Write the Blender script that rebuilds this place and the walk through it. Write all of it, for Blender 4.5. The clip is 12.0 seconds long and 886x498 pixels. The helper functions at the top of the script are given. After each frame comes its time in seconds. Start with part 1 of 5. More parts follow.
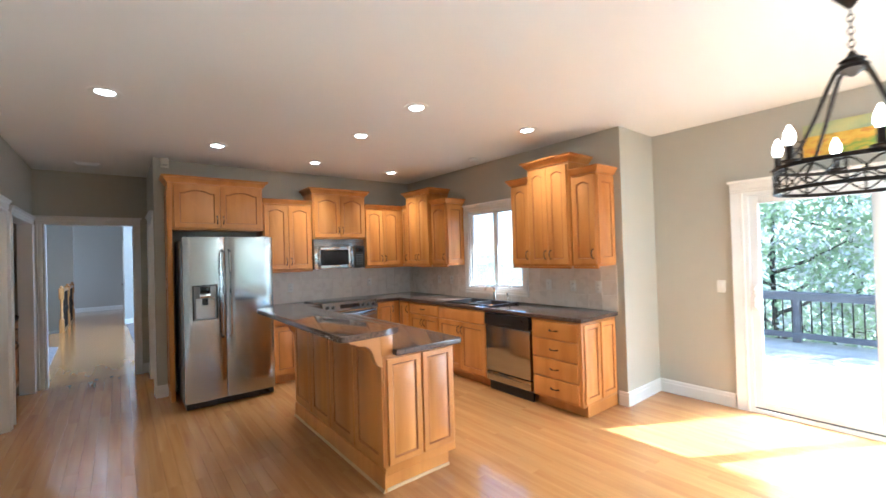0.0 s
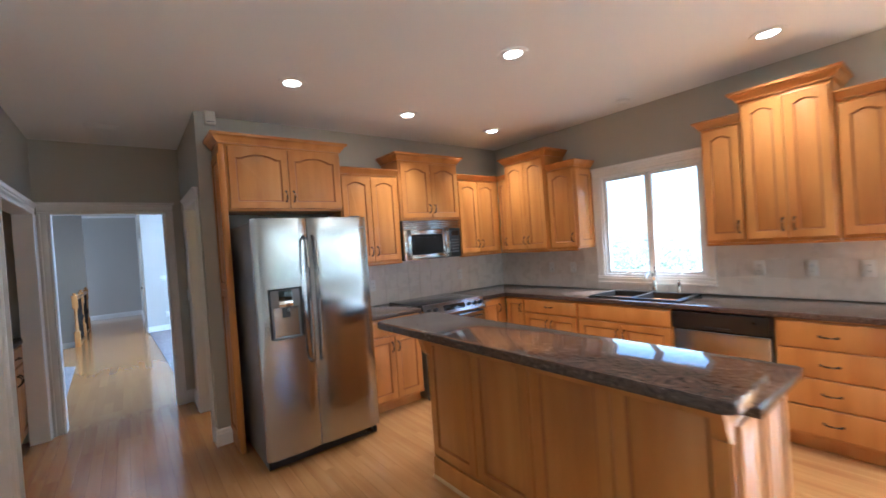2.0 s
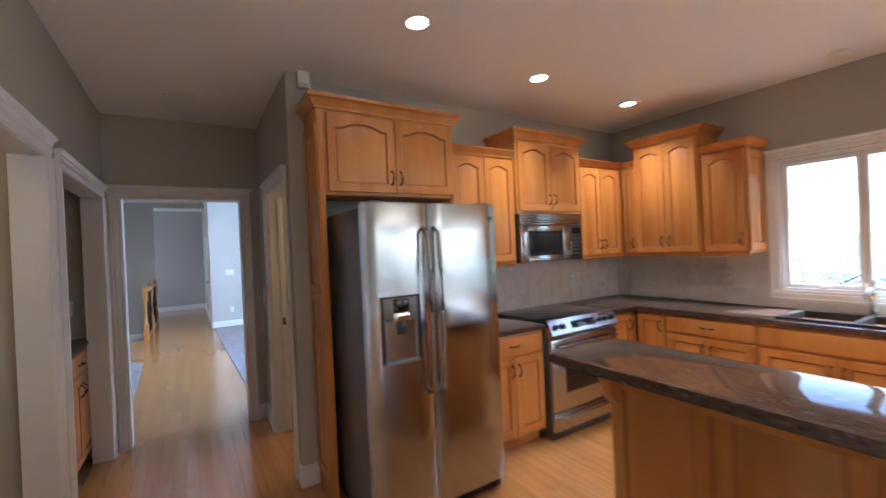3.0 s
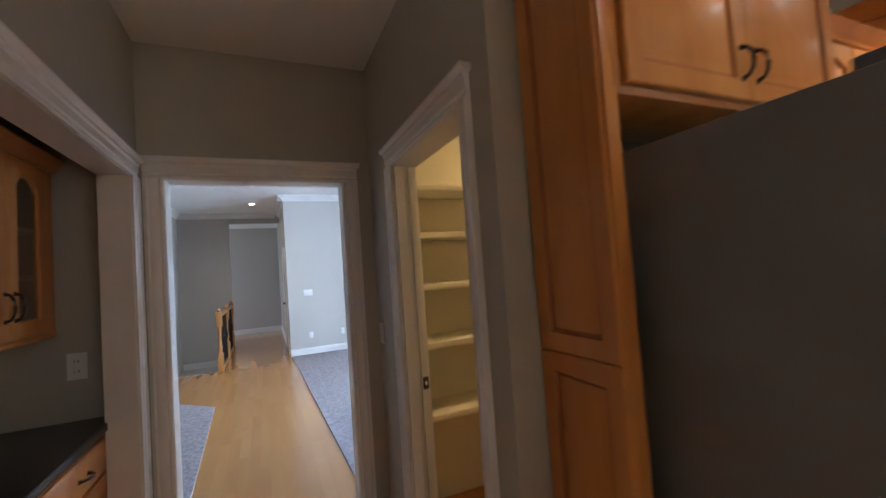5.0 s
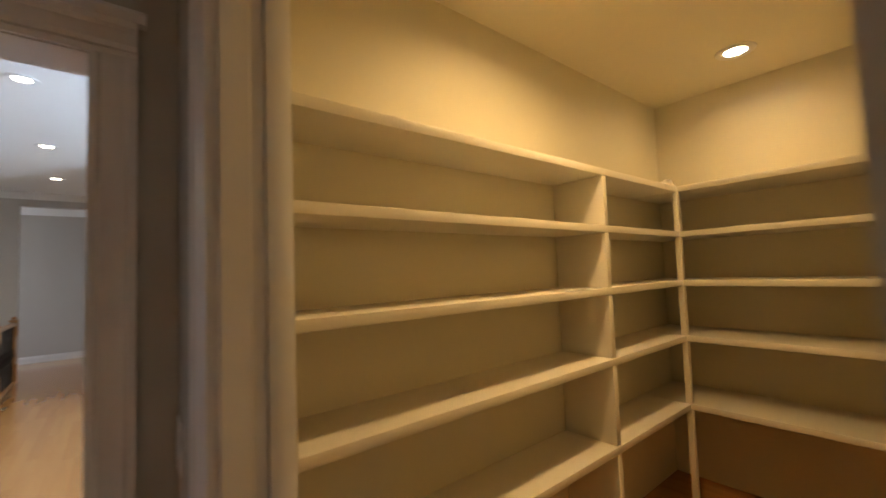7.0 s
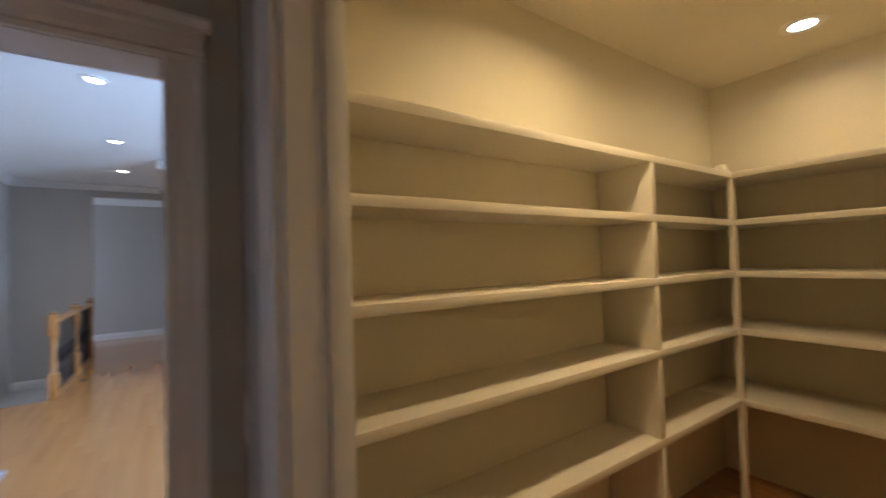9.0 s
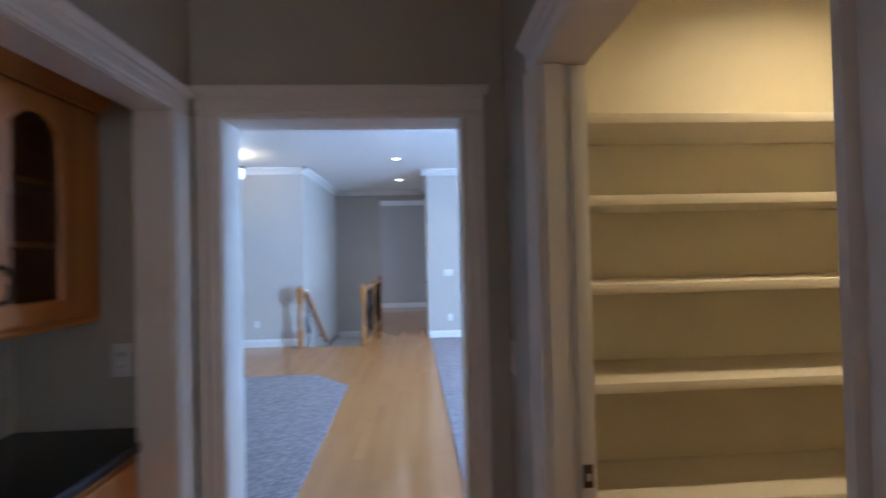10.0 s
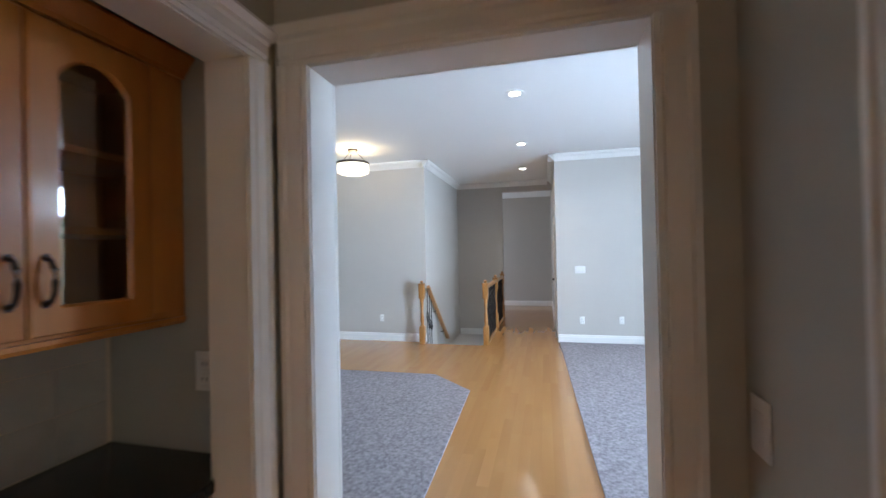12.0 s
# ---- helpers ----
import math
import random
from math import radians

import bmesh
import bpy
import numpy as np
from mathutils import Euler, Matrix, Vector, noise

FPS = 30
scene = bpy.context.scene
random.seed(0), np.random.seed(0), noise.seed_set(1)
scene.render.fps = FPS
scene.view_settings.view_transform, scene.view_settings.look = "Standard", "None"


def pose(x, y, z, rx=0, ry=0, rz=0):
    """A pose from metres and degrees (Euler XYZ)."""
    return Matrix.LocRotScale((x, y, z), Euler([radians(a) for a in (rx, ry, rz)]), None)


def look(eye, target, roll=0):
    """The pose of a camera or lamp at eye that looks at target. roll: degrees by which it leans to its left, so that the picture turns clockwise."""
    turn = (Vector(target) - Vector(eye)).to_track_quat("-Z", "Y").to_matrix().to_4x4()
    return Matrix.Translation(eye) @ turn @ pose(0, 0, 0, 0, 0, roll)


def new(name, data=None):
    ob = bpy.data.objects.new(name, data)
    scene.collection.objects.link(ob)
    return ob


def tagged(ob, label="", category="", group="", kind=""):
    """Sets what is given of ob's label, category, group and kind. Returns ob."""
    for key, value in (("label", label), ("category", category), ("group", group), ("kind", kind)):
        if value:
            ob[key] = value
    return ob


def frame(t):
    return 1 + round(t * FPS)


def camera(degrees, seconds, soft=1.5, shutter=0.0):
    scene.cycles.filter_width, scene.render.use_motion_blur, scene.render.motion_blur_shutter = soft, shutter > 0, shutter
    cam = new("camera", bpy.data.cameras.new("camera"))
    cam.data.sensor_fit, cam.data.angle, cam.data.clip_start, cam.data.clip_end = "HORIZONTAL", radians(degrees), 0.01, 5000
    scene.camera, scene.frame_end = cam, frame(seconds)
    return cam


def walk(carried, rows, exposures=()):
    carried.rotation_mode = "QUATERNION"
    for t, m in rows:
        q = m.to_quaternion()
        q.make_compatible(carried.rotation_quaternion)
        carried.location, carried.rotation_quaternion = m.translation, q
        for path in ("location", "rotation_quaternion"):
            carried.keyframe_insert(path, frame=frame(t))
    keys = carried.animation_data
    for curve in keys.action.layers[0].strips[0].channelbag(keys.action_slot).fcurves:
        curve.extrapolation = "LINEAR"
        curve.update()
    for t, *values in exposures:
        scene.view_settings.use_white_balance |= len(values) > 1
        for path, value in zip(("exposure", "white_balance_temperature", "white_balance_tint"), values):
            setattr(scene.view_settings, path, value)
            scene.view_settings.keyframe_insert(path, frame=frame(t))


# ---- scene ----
cam = camera(94.9, 12.0, shutter=0.5)

PATH = [
    (0, (0.237, -0.365, 1.537), (1.482, 1.200, 1.561), -1.7),
    (0.5, (0.152, 0.089, 1.531), (1.413, 1.642, 1.510), -1.2),
    (1, (0.116, 0.544, 1.526), (1.358, 2.113, 1.520), -1.7),
    (1.5, (0.066, 1.008, 1.527), (1.293, 2.588, 1.529), -2.7),
    (1.9, (0.050, 1.406, 1.521), (1.289, 2.976, 1.497), -3.7),
    (2, (0.054, 1.497, 1.522), (1.280, 3.077, 1.497), -4.0),
    (2.5, (0.008, 2.005, 1.528), (1.166, 3.634, 1.479), -2.6),
    (2.7, (-0.015, 2.183, 1.526), (1.093, 3.848, 1.503), -2.5),
    (3, (-0.020, 2.511, 1.533), (1.034, 4.211, 1.526), -2.6),
    (3.5, (-0.065, 2.998, 1.556), (0.863, 4.770, 1.564), -3.3),
    (3.7, (-0.096, 3.178, 1.555), (0.768, 4.981, 1.589), -3.4),
    (5.3, (-0.012, 4.578, 1.524), (0.797, 6.413, 1.618), -4.1),
    (5.5, (0.032, 4.728, 1.528), (0.912, 6.530, 1.629), -3.8),
    (6, (0.144, 5.077, 1.530), (1.174, 6.800, 1.612), -3.5),
    (6.5, (0.293, 5.324, 1.522), (1.451, 6.959, 1.597), -3.4),
    (7, (0.428, 5.542, 1.534), (1.686, 7.093, 1.645), -2.1),
    (7.2, (0.472, 5.581, 1.529), (1.786, 7.084, 1.645), -2.5),
    (8.8, (0.458, 5.595, 1.546), (1.689, 7.171, 1.593), -1.5),
    (9, (0.395, 5.533, 1.542), (1.505, 7.196, 1.597), -1.7),
    (9.5, (0.273, 5.366, 1.538), (1.002, 7.231, 1.574), -1.5),
    (10, (0.231, 5.204, 1.543), (0.330, 7.202, 1.567), -1.3),
    (10.5, (0.213, 5.098, 1.547), (-0.179, 7.055, 1.574), -3.0),
    (11, (0.221, 5.165, 1.534), (-0.283, 7.095, 1.520), -1.4),
    (11.5, (0.184, 5.394, 1.530), (-0.354, 7.315, 1.529), -0.6),
    (12, (0.135, 5.712, 1.529), (-0.348, 7.648, 1.544), -1.2),
]
EXPOSURES = [(0.0, 2.25, 4850, 0), (1.5, 2.2, 4750, 1), (2.5, 2.1, 4900, 6), (3.5, 1.9, 5350, 10), (5.3, 1.75, 5700, 9), (6.0, 1.75, 5750, 10), (7.0, 1.85, 6500, 11), (8.8, 1.75, 5600, 11), (9.3, 1.75, 4850, 11), (10.0, 1.75, 4800, 10), (10.5, 1.8, 4850, 10), (11.3, 1.9, 5250, 9), (12.0, 1.95, 5850, 8)]
walk(cam, [(t, look(eye, target, roll)) for t, eye, target, roll in PATH], EXPOSURES)

# world, sun and large lights
SUN_DIR = Vector((-1.4, 0.83, -1.917)).normalized()
world = bpy.data.worlds.new("sky")
scene.world = world
world.use_nodes = True
wn = world.node_tree.nodes
sky = wn.new("ShaderNodeTexSky")
sky.sky_type = "NISHITA"
sky.sun_disc = False
sky.sun_elevation = math.asin(-SUN_DIR.z)
sky.sun_rotation = math.atan2(-SUN_DIR.x, -SUN_DIR.y)
world.node_tree.links.new(sky.outputs[0], wn["Background"].inputs[0])
wn["Background"].inputs[1].default_value = 0.15
sun = new("sun", bpy.data.lights.new("sun", "SUN"))
sun.data.energy, sun.data.angle, sun.data.color = 5.0, radians(0.5), (1.0, 0.97, 0.92)
sun.matrix_world = look((20, -10, 25), Vector((20, -10, 25)) + SUN_DIR)


def area_lamp(name, at, to, w, h, power, color, spread=180):
    ob = new(name, bpy.data.lights.new(name, "AREA"))
    ob.data.shape, ob.data.size, ob.data.size_y = "RECTANGLE", w, h
    ob.data.energy, ob.data.color, ob.data.spread = power, color, radians(spread)
    ob.matrix_world = look(at, to)
    return ob


area_lamp("slider_daylight", (4.93, -0.49, 1.05), (2.2, -0.7, 0.0), 0.68, 1.85, 26, (0.97, 1.0, 0.95), 118)
# added fill for the dining end, from an unseen south window
area_lamp("dining_window_daylight", (3.6, -3.25, 1.5), (6.5, 0.3, 0.9), 1.8, 1.3, 9, (0.97, 1.0, 0.93), 80)
# added living room fill, in an unseen window clear of the niche
area_lamp("living_window_daylight", (5.04, 7.85, 1.5), (-4.5, 12.2, 1.2), 1.2, 1.6, 52, (0.64, 0.80, 1.0), 88)
area_lamp("garden_window_daylight", (5.045, 10.25, 2.38), (-1.5, 10.9, 1.2), 0.64, 0.46, 16, (0.62, 0.79, 1.0))
# added fill for the rear hall, set in an unseen window
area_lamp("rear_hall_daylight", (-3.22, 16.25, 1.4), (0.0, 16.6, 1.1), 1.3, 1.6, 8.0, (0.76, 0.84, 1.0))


# materials
def node_material(name, rough=0.5, metal=0.0, spec=None):
    m = bpy.data.materials.new(name)
    m.use_nodes = True
    n, l = m.node_tree.nodes, m.node_tree.links
    b = n["Principled BSDF"]
    b.inputs["Roughness"].default_value, b.inputs["Metallic"].default_value = rough, metal
    if spec is not None:
        b.inputs["Specular IOR Level"].default_value = spec
    return m, n, l, b


def surface(name, colors, scale=(6, 6, 6), rough=0.5, metal=0.0, bump=0.0, fine=60, detail=5.0, stops=None, per="", spec=None, rvar=0.08, coat=0.0, spread=0.12):
    """Colour from stretched noise through a ramp, a second fine noise for relief and gloss."""
    m, n, l, b = node_material(name, rough, metal, spec)
    tc, mp = n.new("ShaderNodeTexCoord"), n.new("ShaderNodeMapping")
    mp.inputs["Scale"].default_value = scale
    l.new(tc.outputs["Object"], mp.inputs["Vector"])
    big = n.new("ShaderNodeTexNoise")
    big.inputs["Scale"].default_value, big.inputs["Detail"].default_value = 1.0, detail
    l.new(mp.outputs[0], big.inputs["Vector"])
    ramp = n.new("ShaderNodeValToRGB")
    stops = stops or [0.3 + 0.4 * i / max(1, len(colors) - 1) for i in range(len(colors))]
    while len(ramp.color_ramp.elements) < len(colors):
        ramp.color_ramp.elements.new(0.5)
    for e, c, s in zip(ramp.color_ramp.elements, colors, stops):
        e.position, e.color = s, (*c, 1)
    l.new(big.outputs["Fac"], ramp.inputs[0])
    out = ramp.outputs[0]
    if per:
        if per == "object":
            src = n.new("ShaderNodeObjectInfo").outputs["Random"]
        else:
            src = n.new("ShaderNodeNewGeometry").outputs["Random Per Island"]
        comb = n.new("ShaderNodeCombineXYZ")
        mul = n.new("ShaderNodeMath")
        mul.operation = "MULTIPLY"
        mul.inputs[1].default_value = 37.0
        l.new(src, mul.inputs[0])
        for k in range(3):
            l.new(mul.outputs[0], comb.inputs[k])
        l.new(comb.outputs[0], mp.inputs["Location"])
        hsv, mr = n.new("ShaderNodeHueSaturation"), n.new("ShaderNodeMapRange")
        mr.inputs["To Min"].default_value, mr.inputs["To Max"].default_value = 1 - spread, 1 + spread
        l.new(src, mr.inputs["Value"])
        l.new(mr.outputs[0], hsv.inputs["Value"])
        l.new(out, hsv.inputs["Color"])
        out = hsv.outputs[0]
    l.new(out, b.inputs["Base Color"])
    small = n.new("ShaderNodeTexNoise")
    small.inputs["Scale"].default_value, small.inputs["Detail"].default_value = fine, 3.0
    l.new(tc.outputs["Object"], small.inputs["Vector"])
    if bump:
        bp = n.new("ShaderNodeBump")
        bp.inputs["Strength"].default_value, bp.inputs["Distance"].default_value = bump, 0.004
        l.new(small.outputs["Fac"], bp.inputs["Height"])
        l.new(bp.outputs[0], b.inputs["Normal"])
    rr = n.new("ShaderNodeMapRange")
    rr.inputs["To Min"].default_value, rr.inputs["To Max"].default_value = max(0.02, rough - rvar), rough + rvar
    l.new(big.outputs["Fac"], rr.inputs["Value"])
    l.new(rr.outputs[0], b.inputs["Roughness"])
    if coat:
        b.inputs["Coat Weight"].default_value, b.inputs["Coat Roughness"].default_value = coat, 0.12
    return m


def glowing(name, color, strength):
    m, n, l, b = node_material(name, 0.4)
    b.inputs["Base Color"].default_value = (*color, 1)
    b.inputs["Emission Color"].default_value, b.inputs["Emission Strength"].default_value = (*color, 1), strength
    return m


def glass_material(name, tint=(1, 1, 1), rough=0.0, ior=1.45):
    m, n, l, b = node_material(name, rough)
    b.inputs["Base Color"].default_value = (*tint, 1)
    b.inputs["Transmission Weight"].default_value, b.inputs["IOR"].default_value = 1.0, ior
    return m


WALL = surface("greige_wall_paint", [(0.44, 0.416, 0.350), (0.47, 0.445, 0.376)], (0.7, 0.7, 0.7), 0.62, bump=0.06, fine=220)
LIVING_WALL = surface("grey_wall_paint", [(0.475, 0.440, 0.395), (0.505, 0.468, 0.420)], (0.7, 0.7, 0.7), 0.62, bump=0.06, fine=220)
CEIL = surface("white_ceiling_paint", [(0.80, 0.79, 0.765), (0.83, 0.82, 0.795)], (0.6, 0.6, 0.6), 0.8, bump=0.12, fine=140)
TRIM = surface("white_trim_paint", [(0.74, 0.72, 0.68), (0.79, 0.77, 0.74)], (3, 3, 3), 0.33, bump=0.02, fine=90)
PANTRY = surface("cream_pantry_paint", [(0.66, 0.605, 0.455), (0.70, 0.645, 0.495)], (1, 1, 1), 0.55, bump=0.05, fine=160)
SHELF = surface("cream_shelf_paint", [(0.74, 0.69, 0.59), (0.79, 0.74, 0.64)], (2, 2, 2), 0.42, bump=0.03, fine=120)
MAPLE = surface("honey_maple", [(0.46, 0.168, 0.029), (0.56, 0.228, 0.045), (0.62, 0.274, 0.063)], (7, 7, 0.9), 0.36, bump=0.05, fine=90, per="object", coat=0.12, spread=0.07)
GROOVE_DARK = surface("dark_groove_brown", [(0.31, 0.108, 0.024), (0.39, 0.142, 0.034)], (9, 9, 3), 0.45)
PALE_MAPLE = surface("pale_maple_moulding", [(0.56, 0.36, 0.17), (0.64, 0.43, 0.22)], (8, 8, 2), 0.4)
OAK = surface("golden_oak_rail", [(0.32, 0.14, 0.036), (0.45, 0.215, 0.064)], (14, 14, 2.0), 0.3, bump=0.08, fine=80, coat=0.3)
PLANK = surface("maple_floor_board", [(0.375, 0.168, 0.053), (0.44, 0.212, 0.070), (0.495, 0.250, 0.087)], (16, 0.9, 16), 0.16, bump=0.008, fine=120, per="object", coat=0.4, spread=0.06, rvar=0.006)
PLANK_REST = surface("maple_floor_boards_joined", [(0.375, 0.168, 0.053), (0.44, 0.212, 0.070), (0.495, 0.250, 0.087)], (16, 0.9, 16), 0.16, per="island", coat=0.4, spread=0.06, rvar=0.006)
PLANK_FAR = surface("maple_floor_boards_living", [(0.41, 0.195, 0.063), (0.44, 0.215, 0.072), (0.47, 0.237, 0.081)], (5, 0.5, 5), 0.17, per="island", coat=0.35, spread=0.05, rvar=0.006)
SUBFLOOR = surface("dark_floor_joint", [(0.20, 0.092, 0.034), (0.25, 0.12, 0.046)], (5, 5, 5), 0.7)
GRANITE = surface("brown_speckled_granite", [(0.026, 0.018, 0.015), (0.060, 0.038, 0.029), (0.115, 0.072, 0.054), (0.064, 0.042, 0.033), (0.21, 0.145, 0.112)], (68, 68, 68), 0.08, detail=9, stops=[0.33, 0.43, 0.5, 0.56, 0.68], rvar=0.03)
BLACK_STONE = surface("black_laminate_top", [(0.012, 0.012, 0.013), (0.03, 0.03, 0.032)], (60, 60, 60), 0.22)
STEEL = surface("brushed_stainless_steel", [(0.41, 0.415, 0.43), (0.435, 0.44, 0.455)], (300, 300, 1.2), 0.16, metal=1.0, rvar=0.012)
grain = STEEL.node_tree.nodes.new("ShaderNodeCombineXYZ")
for axis_input, value in zip(grain.inputs, (0.7, 0.7, 0.0)):
    axis_input.default_value = value
steel_shader = next(q for q in STEEL.node_tree.nodes if q.type == "BSDF_PRINCIPLED")
steel_shader.inputs["Anisotropic"].default_value = 0.8
STEEL.node_tree.links.new(grain.outputs[0], steel_shader.inputs["Tangent"])
SIDE_GREY = surface("grey_painted_steel", [(0.17, 0.168, 0.17), (0.21, 0.208, 0.21)], (3, 3, 3), 0.4, metal=0.2, bump=0.1, fine=300)
CHROME = surface("polished_chrome", [(0.75, 0.75, 0.76), (0.8, 0.8, 0.8)], (4, 4, 4), 0.08, metal=1.0, rvar=0.02)
DARK_STEEL = surface("dark_grey_steel", [(0.10, 0.10, 0.105), (0.15, 0.15, 0.155)], (5, 5, 5), 0.42, metal=0.5)
BLACK = surface("black_plastic", [(0.010, 0.010, 0.011), (0.020, 0.020, 0.021)], (8, 8, 8), 0.3)
BLACK_GLASS = surface("black_glass", [(0.006, 0.006, 0.007), (0.012, 0.012, 0.013)], (3, 3, 3), 0.05, rvar=0.02)
DOOR_GLASS = surface("dark_screened_glass", [(0.010, 0.010, 0.011), (0.022, 0.022, 0.023)], (3, 3, 3), 0.3, spec=0.15)
BRONZE = surface("dark_bronze_pull", [(0.055, 0.038, 0.028), (0.10, 0.075, 0.055)], (30, 30, 30), 0.38, metal=0.8)
IRON = surface("wrought_iron", [(0.018, 0.014, 0.012), (0.04, 0.03, 0.025)], (25, 25, 25), 0.5, metal=0.6, bump=0.2)
TILE = surface("beige_wall_tile", [(0.70, 0.635, 0.565), (0.74, 0.675, 0.605)], (9, 9, 9), 0.28, bump=0.05, fine=50, per="object", spread=0.02)
WHITE_TILE = surface("white_wall_tile", [(0.50, 0.51, 0.51), (0.58, 0.59, 0.59)], (9, 9, 9), 0.2, bump=0.06, fine=40, per="object", spread=0.05)
GROUT = surface("pale_grout", [(0.69, 0.625, 0.555), (0.73, 0.665, 0.595)], (12, 12, 12), 0.85)
CARPET = surface("grey_cut_pile_carpet", [(0.17, 0.153, 0.166), (0.28, 0.254, 0.275), (0.40, 0.365, 0.392)], (38, 38, 38), 0.95, bump=0.9, fine=260, detail=8)
PALE_CARPET = surface("pale_stair_carpet", [(0.44, 0.425, 0.41), (0.54, 0.52, 0.505), (0.62, 0.60, 0.58)], (60, 60, 60), 0.95, bump=0.7, fine=260, detail=8)
PLASTIC = surface("white_plastic", [(0.74, 0.73, 0.70), (0.78, 0.77, 0.74)], (5, 5, 5), 0.35)
CHIME = surface("beige_plastic", [(0.58, 0.55, 0.46), (0.62, 0.59, 0.50)], (5, 5, 5), 0.4)
VINYL = surface("white_vinyl_frame", [(0.78, 0.78, 0.77), (0.82, 0.82, 0.81)], (4, 4, 4), 0.3)
GLASS = glass_material("clear_window_glass")
CABINET_GLASS = glass_material("cabinet_plate_glass", ior=1.75)
CAN_GLOW = glowing("lit_can_lamp", (1.0, 0.92, 0.78), 6.0)
BULB = glowing("lit_flame_bulb", (1.0, 0.86, 0.66), 4.0)
SHADE_GLOW = glowing("lit_frosted_shade", (1.0, 0.88, 0.66), 0.6)
DECK = surface("weathered_deck_board", [(0.42, 0.38, 0.34), (0.55, 0.51, 0.46)], (1.2, 20, 20), 0.75, bump=0.15, fine=60, per="object")
DECK_RAIL = surface("slate_blue_painted_timber", [(0.085, 0.09, 0.115), (0.12, 0.125, 0.155)], (4, 4, 20), 0.6)
LEAF = surface("leaf_green", [(0.06, 0.12, 0.045), (0.11, 0.18, 0.07), (0.17, 0.24, 0.11)], (2.5, 2.5, 2.5), 0.55, per="island", spread=0.35)
ln, ll = LEAF.node_tree.nodes, LEAF.node_tree.links
lmix, ltr = ln.new("ShaderNodeMixShader"), ln.new("ShaderNodeBsdfTranslucent")
ltr.inputs["Color"].default_value = (0.58, 0.66, 0.44, 1)
lmix.inputs[0].default_value = 0.7
ll.new(ln["Principled BSDF"].outputs[0], lmix.inputs[1])
ll.new(ltr.outputs[0], lmix.inputs[2])
ll.new(lmix.outputs[0], ln["Material Output"].inputs["Surface"])
# blossom, and the glare on bright foliage put into colour
BLOSSOM_GLARE = surface("blossom_and_glare", [(0.62, 0.60, 0.58), (0.78, 0.76, 0.74)], (4, 4, 4), 0.6, per="island")
BARK = surface("grey_brown_bark", [(0.06, 0.045, 0.035), (0.12, 0.10, 0.08)], (8, 8, 2), 0.9, bump=0.5, fine=30)
GRASS = surface("lawn_ground", [(0.13, 0.145, 0.09), (0.18, 0.19, 0.13)], (0.8, 0.8, 0.8), 0.9, bump=0.3, fine=30)


# mesh helpers
def mesh_of(name, bm, material):
    me = bpy.data.meshes.new(name)
    bmesh.ops.recalc_face_normals(bm, faces=bm.faces)
    bm.to_mesh(me)
    bm.free()
    for m in material if isinstance(material, (list, tuple)) else [material]:
        me.materials.append(m)
    return me


def smooth(ob, angle=35):
    ob.data.shade_smooth()
    ob.data.set_sharp_from_angle(angle=radians(angle))
    return ob


def part(name, bm, material, parent, label="", m=None):
    grooved = material is MAPLE and any(f.material_index for f in bm.faces)
    ob = new(name, mesh_of(name, bm, [MAPLE, GROOVE_DARK] if grooved else material))
    smooth(ob)
    ob.parent = parent
    if m is not None:
        ob.matrix_basis = m
    if label:
        ob["label"] = label
    return ob


def thing(name, m, label, category, group=""):
    ob = new(name)
    ob.empty_display_size = 0.1
    ob.matrix_basis = m
    return tagged(ob, label, category, group)


def structure(name, bm, material, label="", category=""):
    ob = new(name, mesh_of(name, bm, material))
    return tagged(ob, label, category, "", "structure")


def box(bm, x0, x1, y0, y1, z0, z1, bevel=0.0, m=None):
    vs = [bm.verts.new((x, y, z)) for x in (x0, x1) for y in (y0, y1) for z in (z0, z1)]
    if m is not None:
        for v in vs:
            v.co = m @ v.co
    fs = [bm.faces.new([vs[i] for i in q]) for q in ((0, 1, 3, 2), (4, 6, 7, 5), (0, 4, 5, 1), (2, 3, 7, 6), (0, 2, 6, 4), (1, 5, 7, 3))]
    if bevel:
        es = list({e for f in fs for e in f.edges})
        bmesh.ops.bevel(bm, geom=es, offset=bevel, segments=2, profile=0.5, affect="EDGES")
    return bm


def boxed(x0, x1, y0, y1, z0, z1, bevel=0.0):
    return box(bmesh.new(), x0, x1, y0, y1, z0, z1, bevel)


def prism(bm, pts, a, b, axis="z"):
    """A polygon of (u, v) pairs extruded from a to b along an axis; u, v are the other two axes in order."""
    def at(u, v, w):
        return {"x": (w, u, v), "y": (u, w, v), "z": (u, v, w)}[axis]
    lo = [bm.verts.new(at(u, v, a)) for u, v in pts]
    hi = [bm.verts.new(at(u, v, b)) for u, v in pts]
    k = len(pts)
    bm.faces.new(lo)
    bm.faces.new(hi[::-1])
    for i in range(k):
        bm.faces.new((lo[i], lo[(i + 1) % k], hi[(i + 1) % k], hi[i]))
    return bm


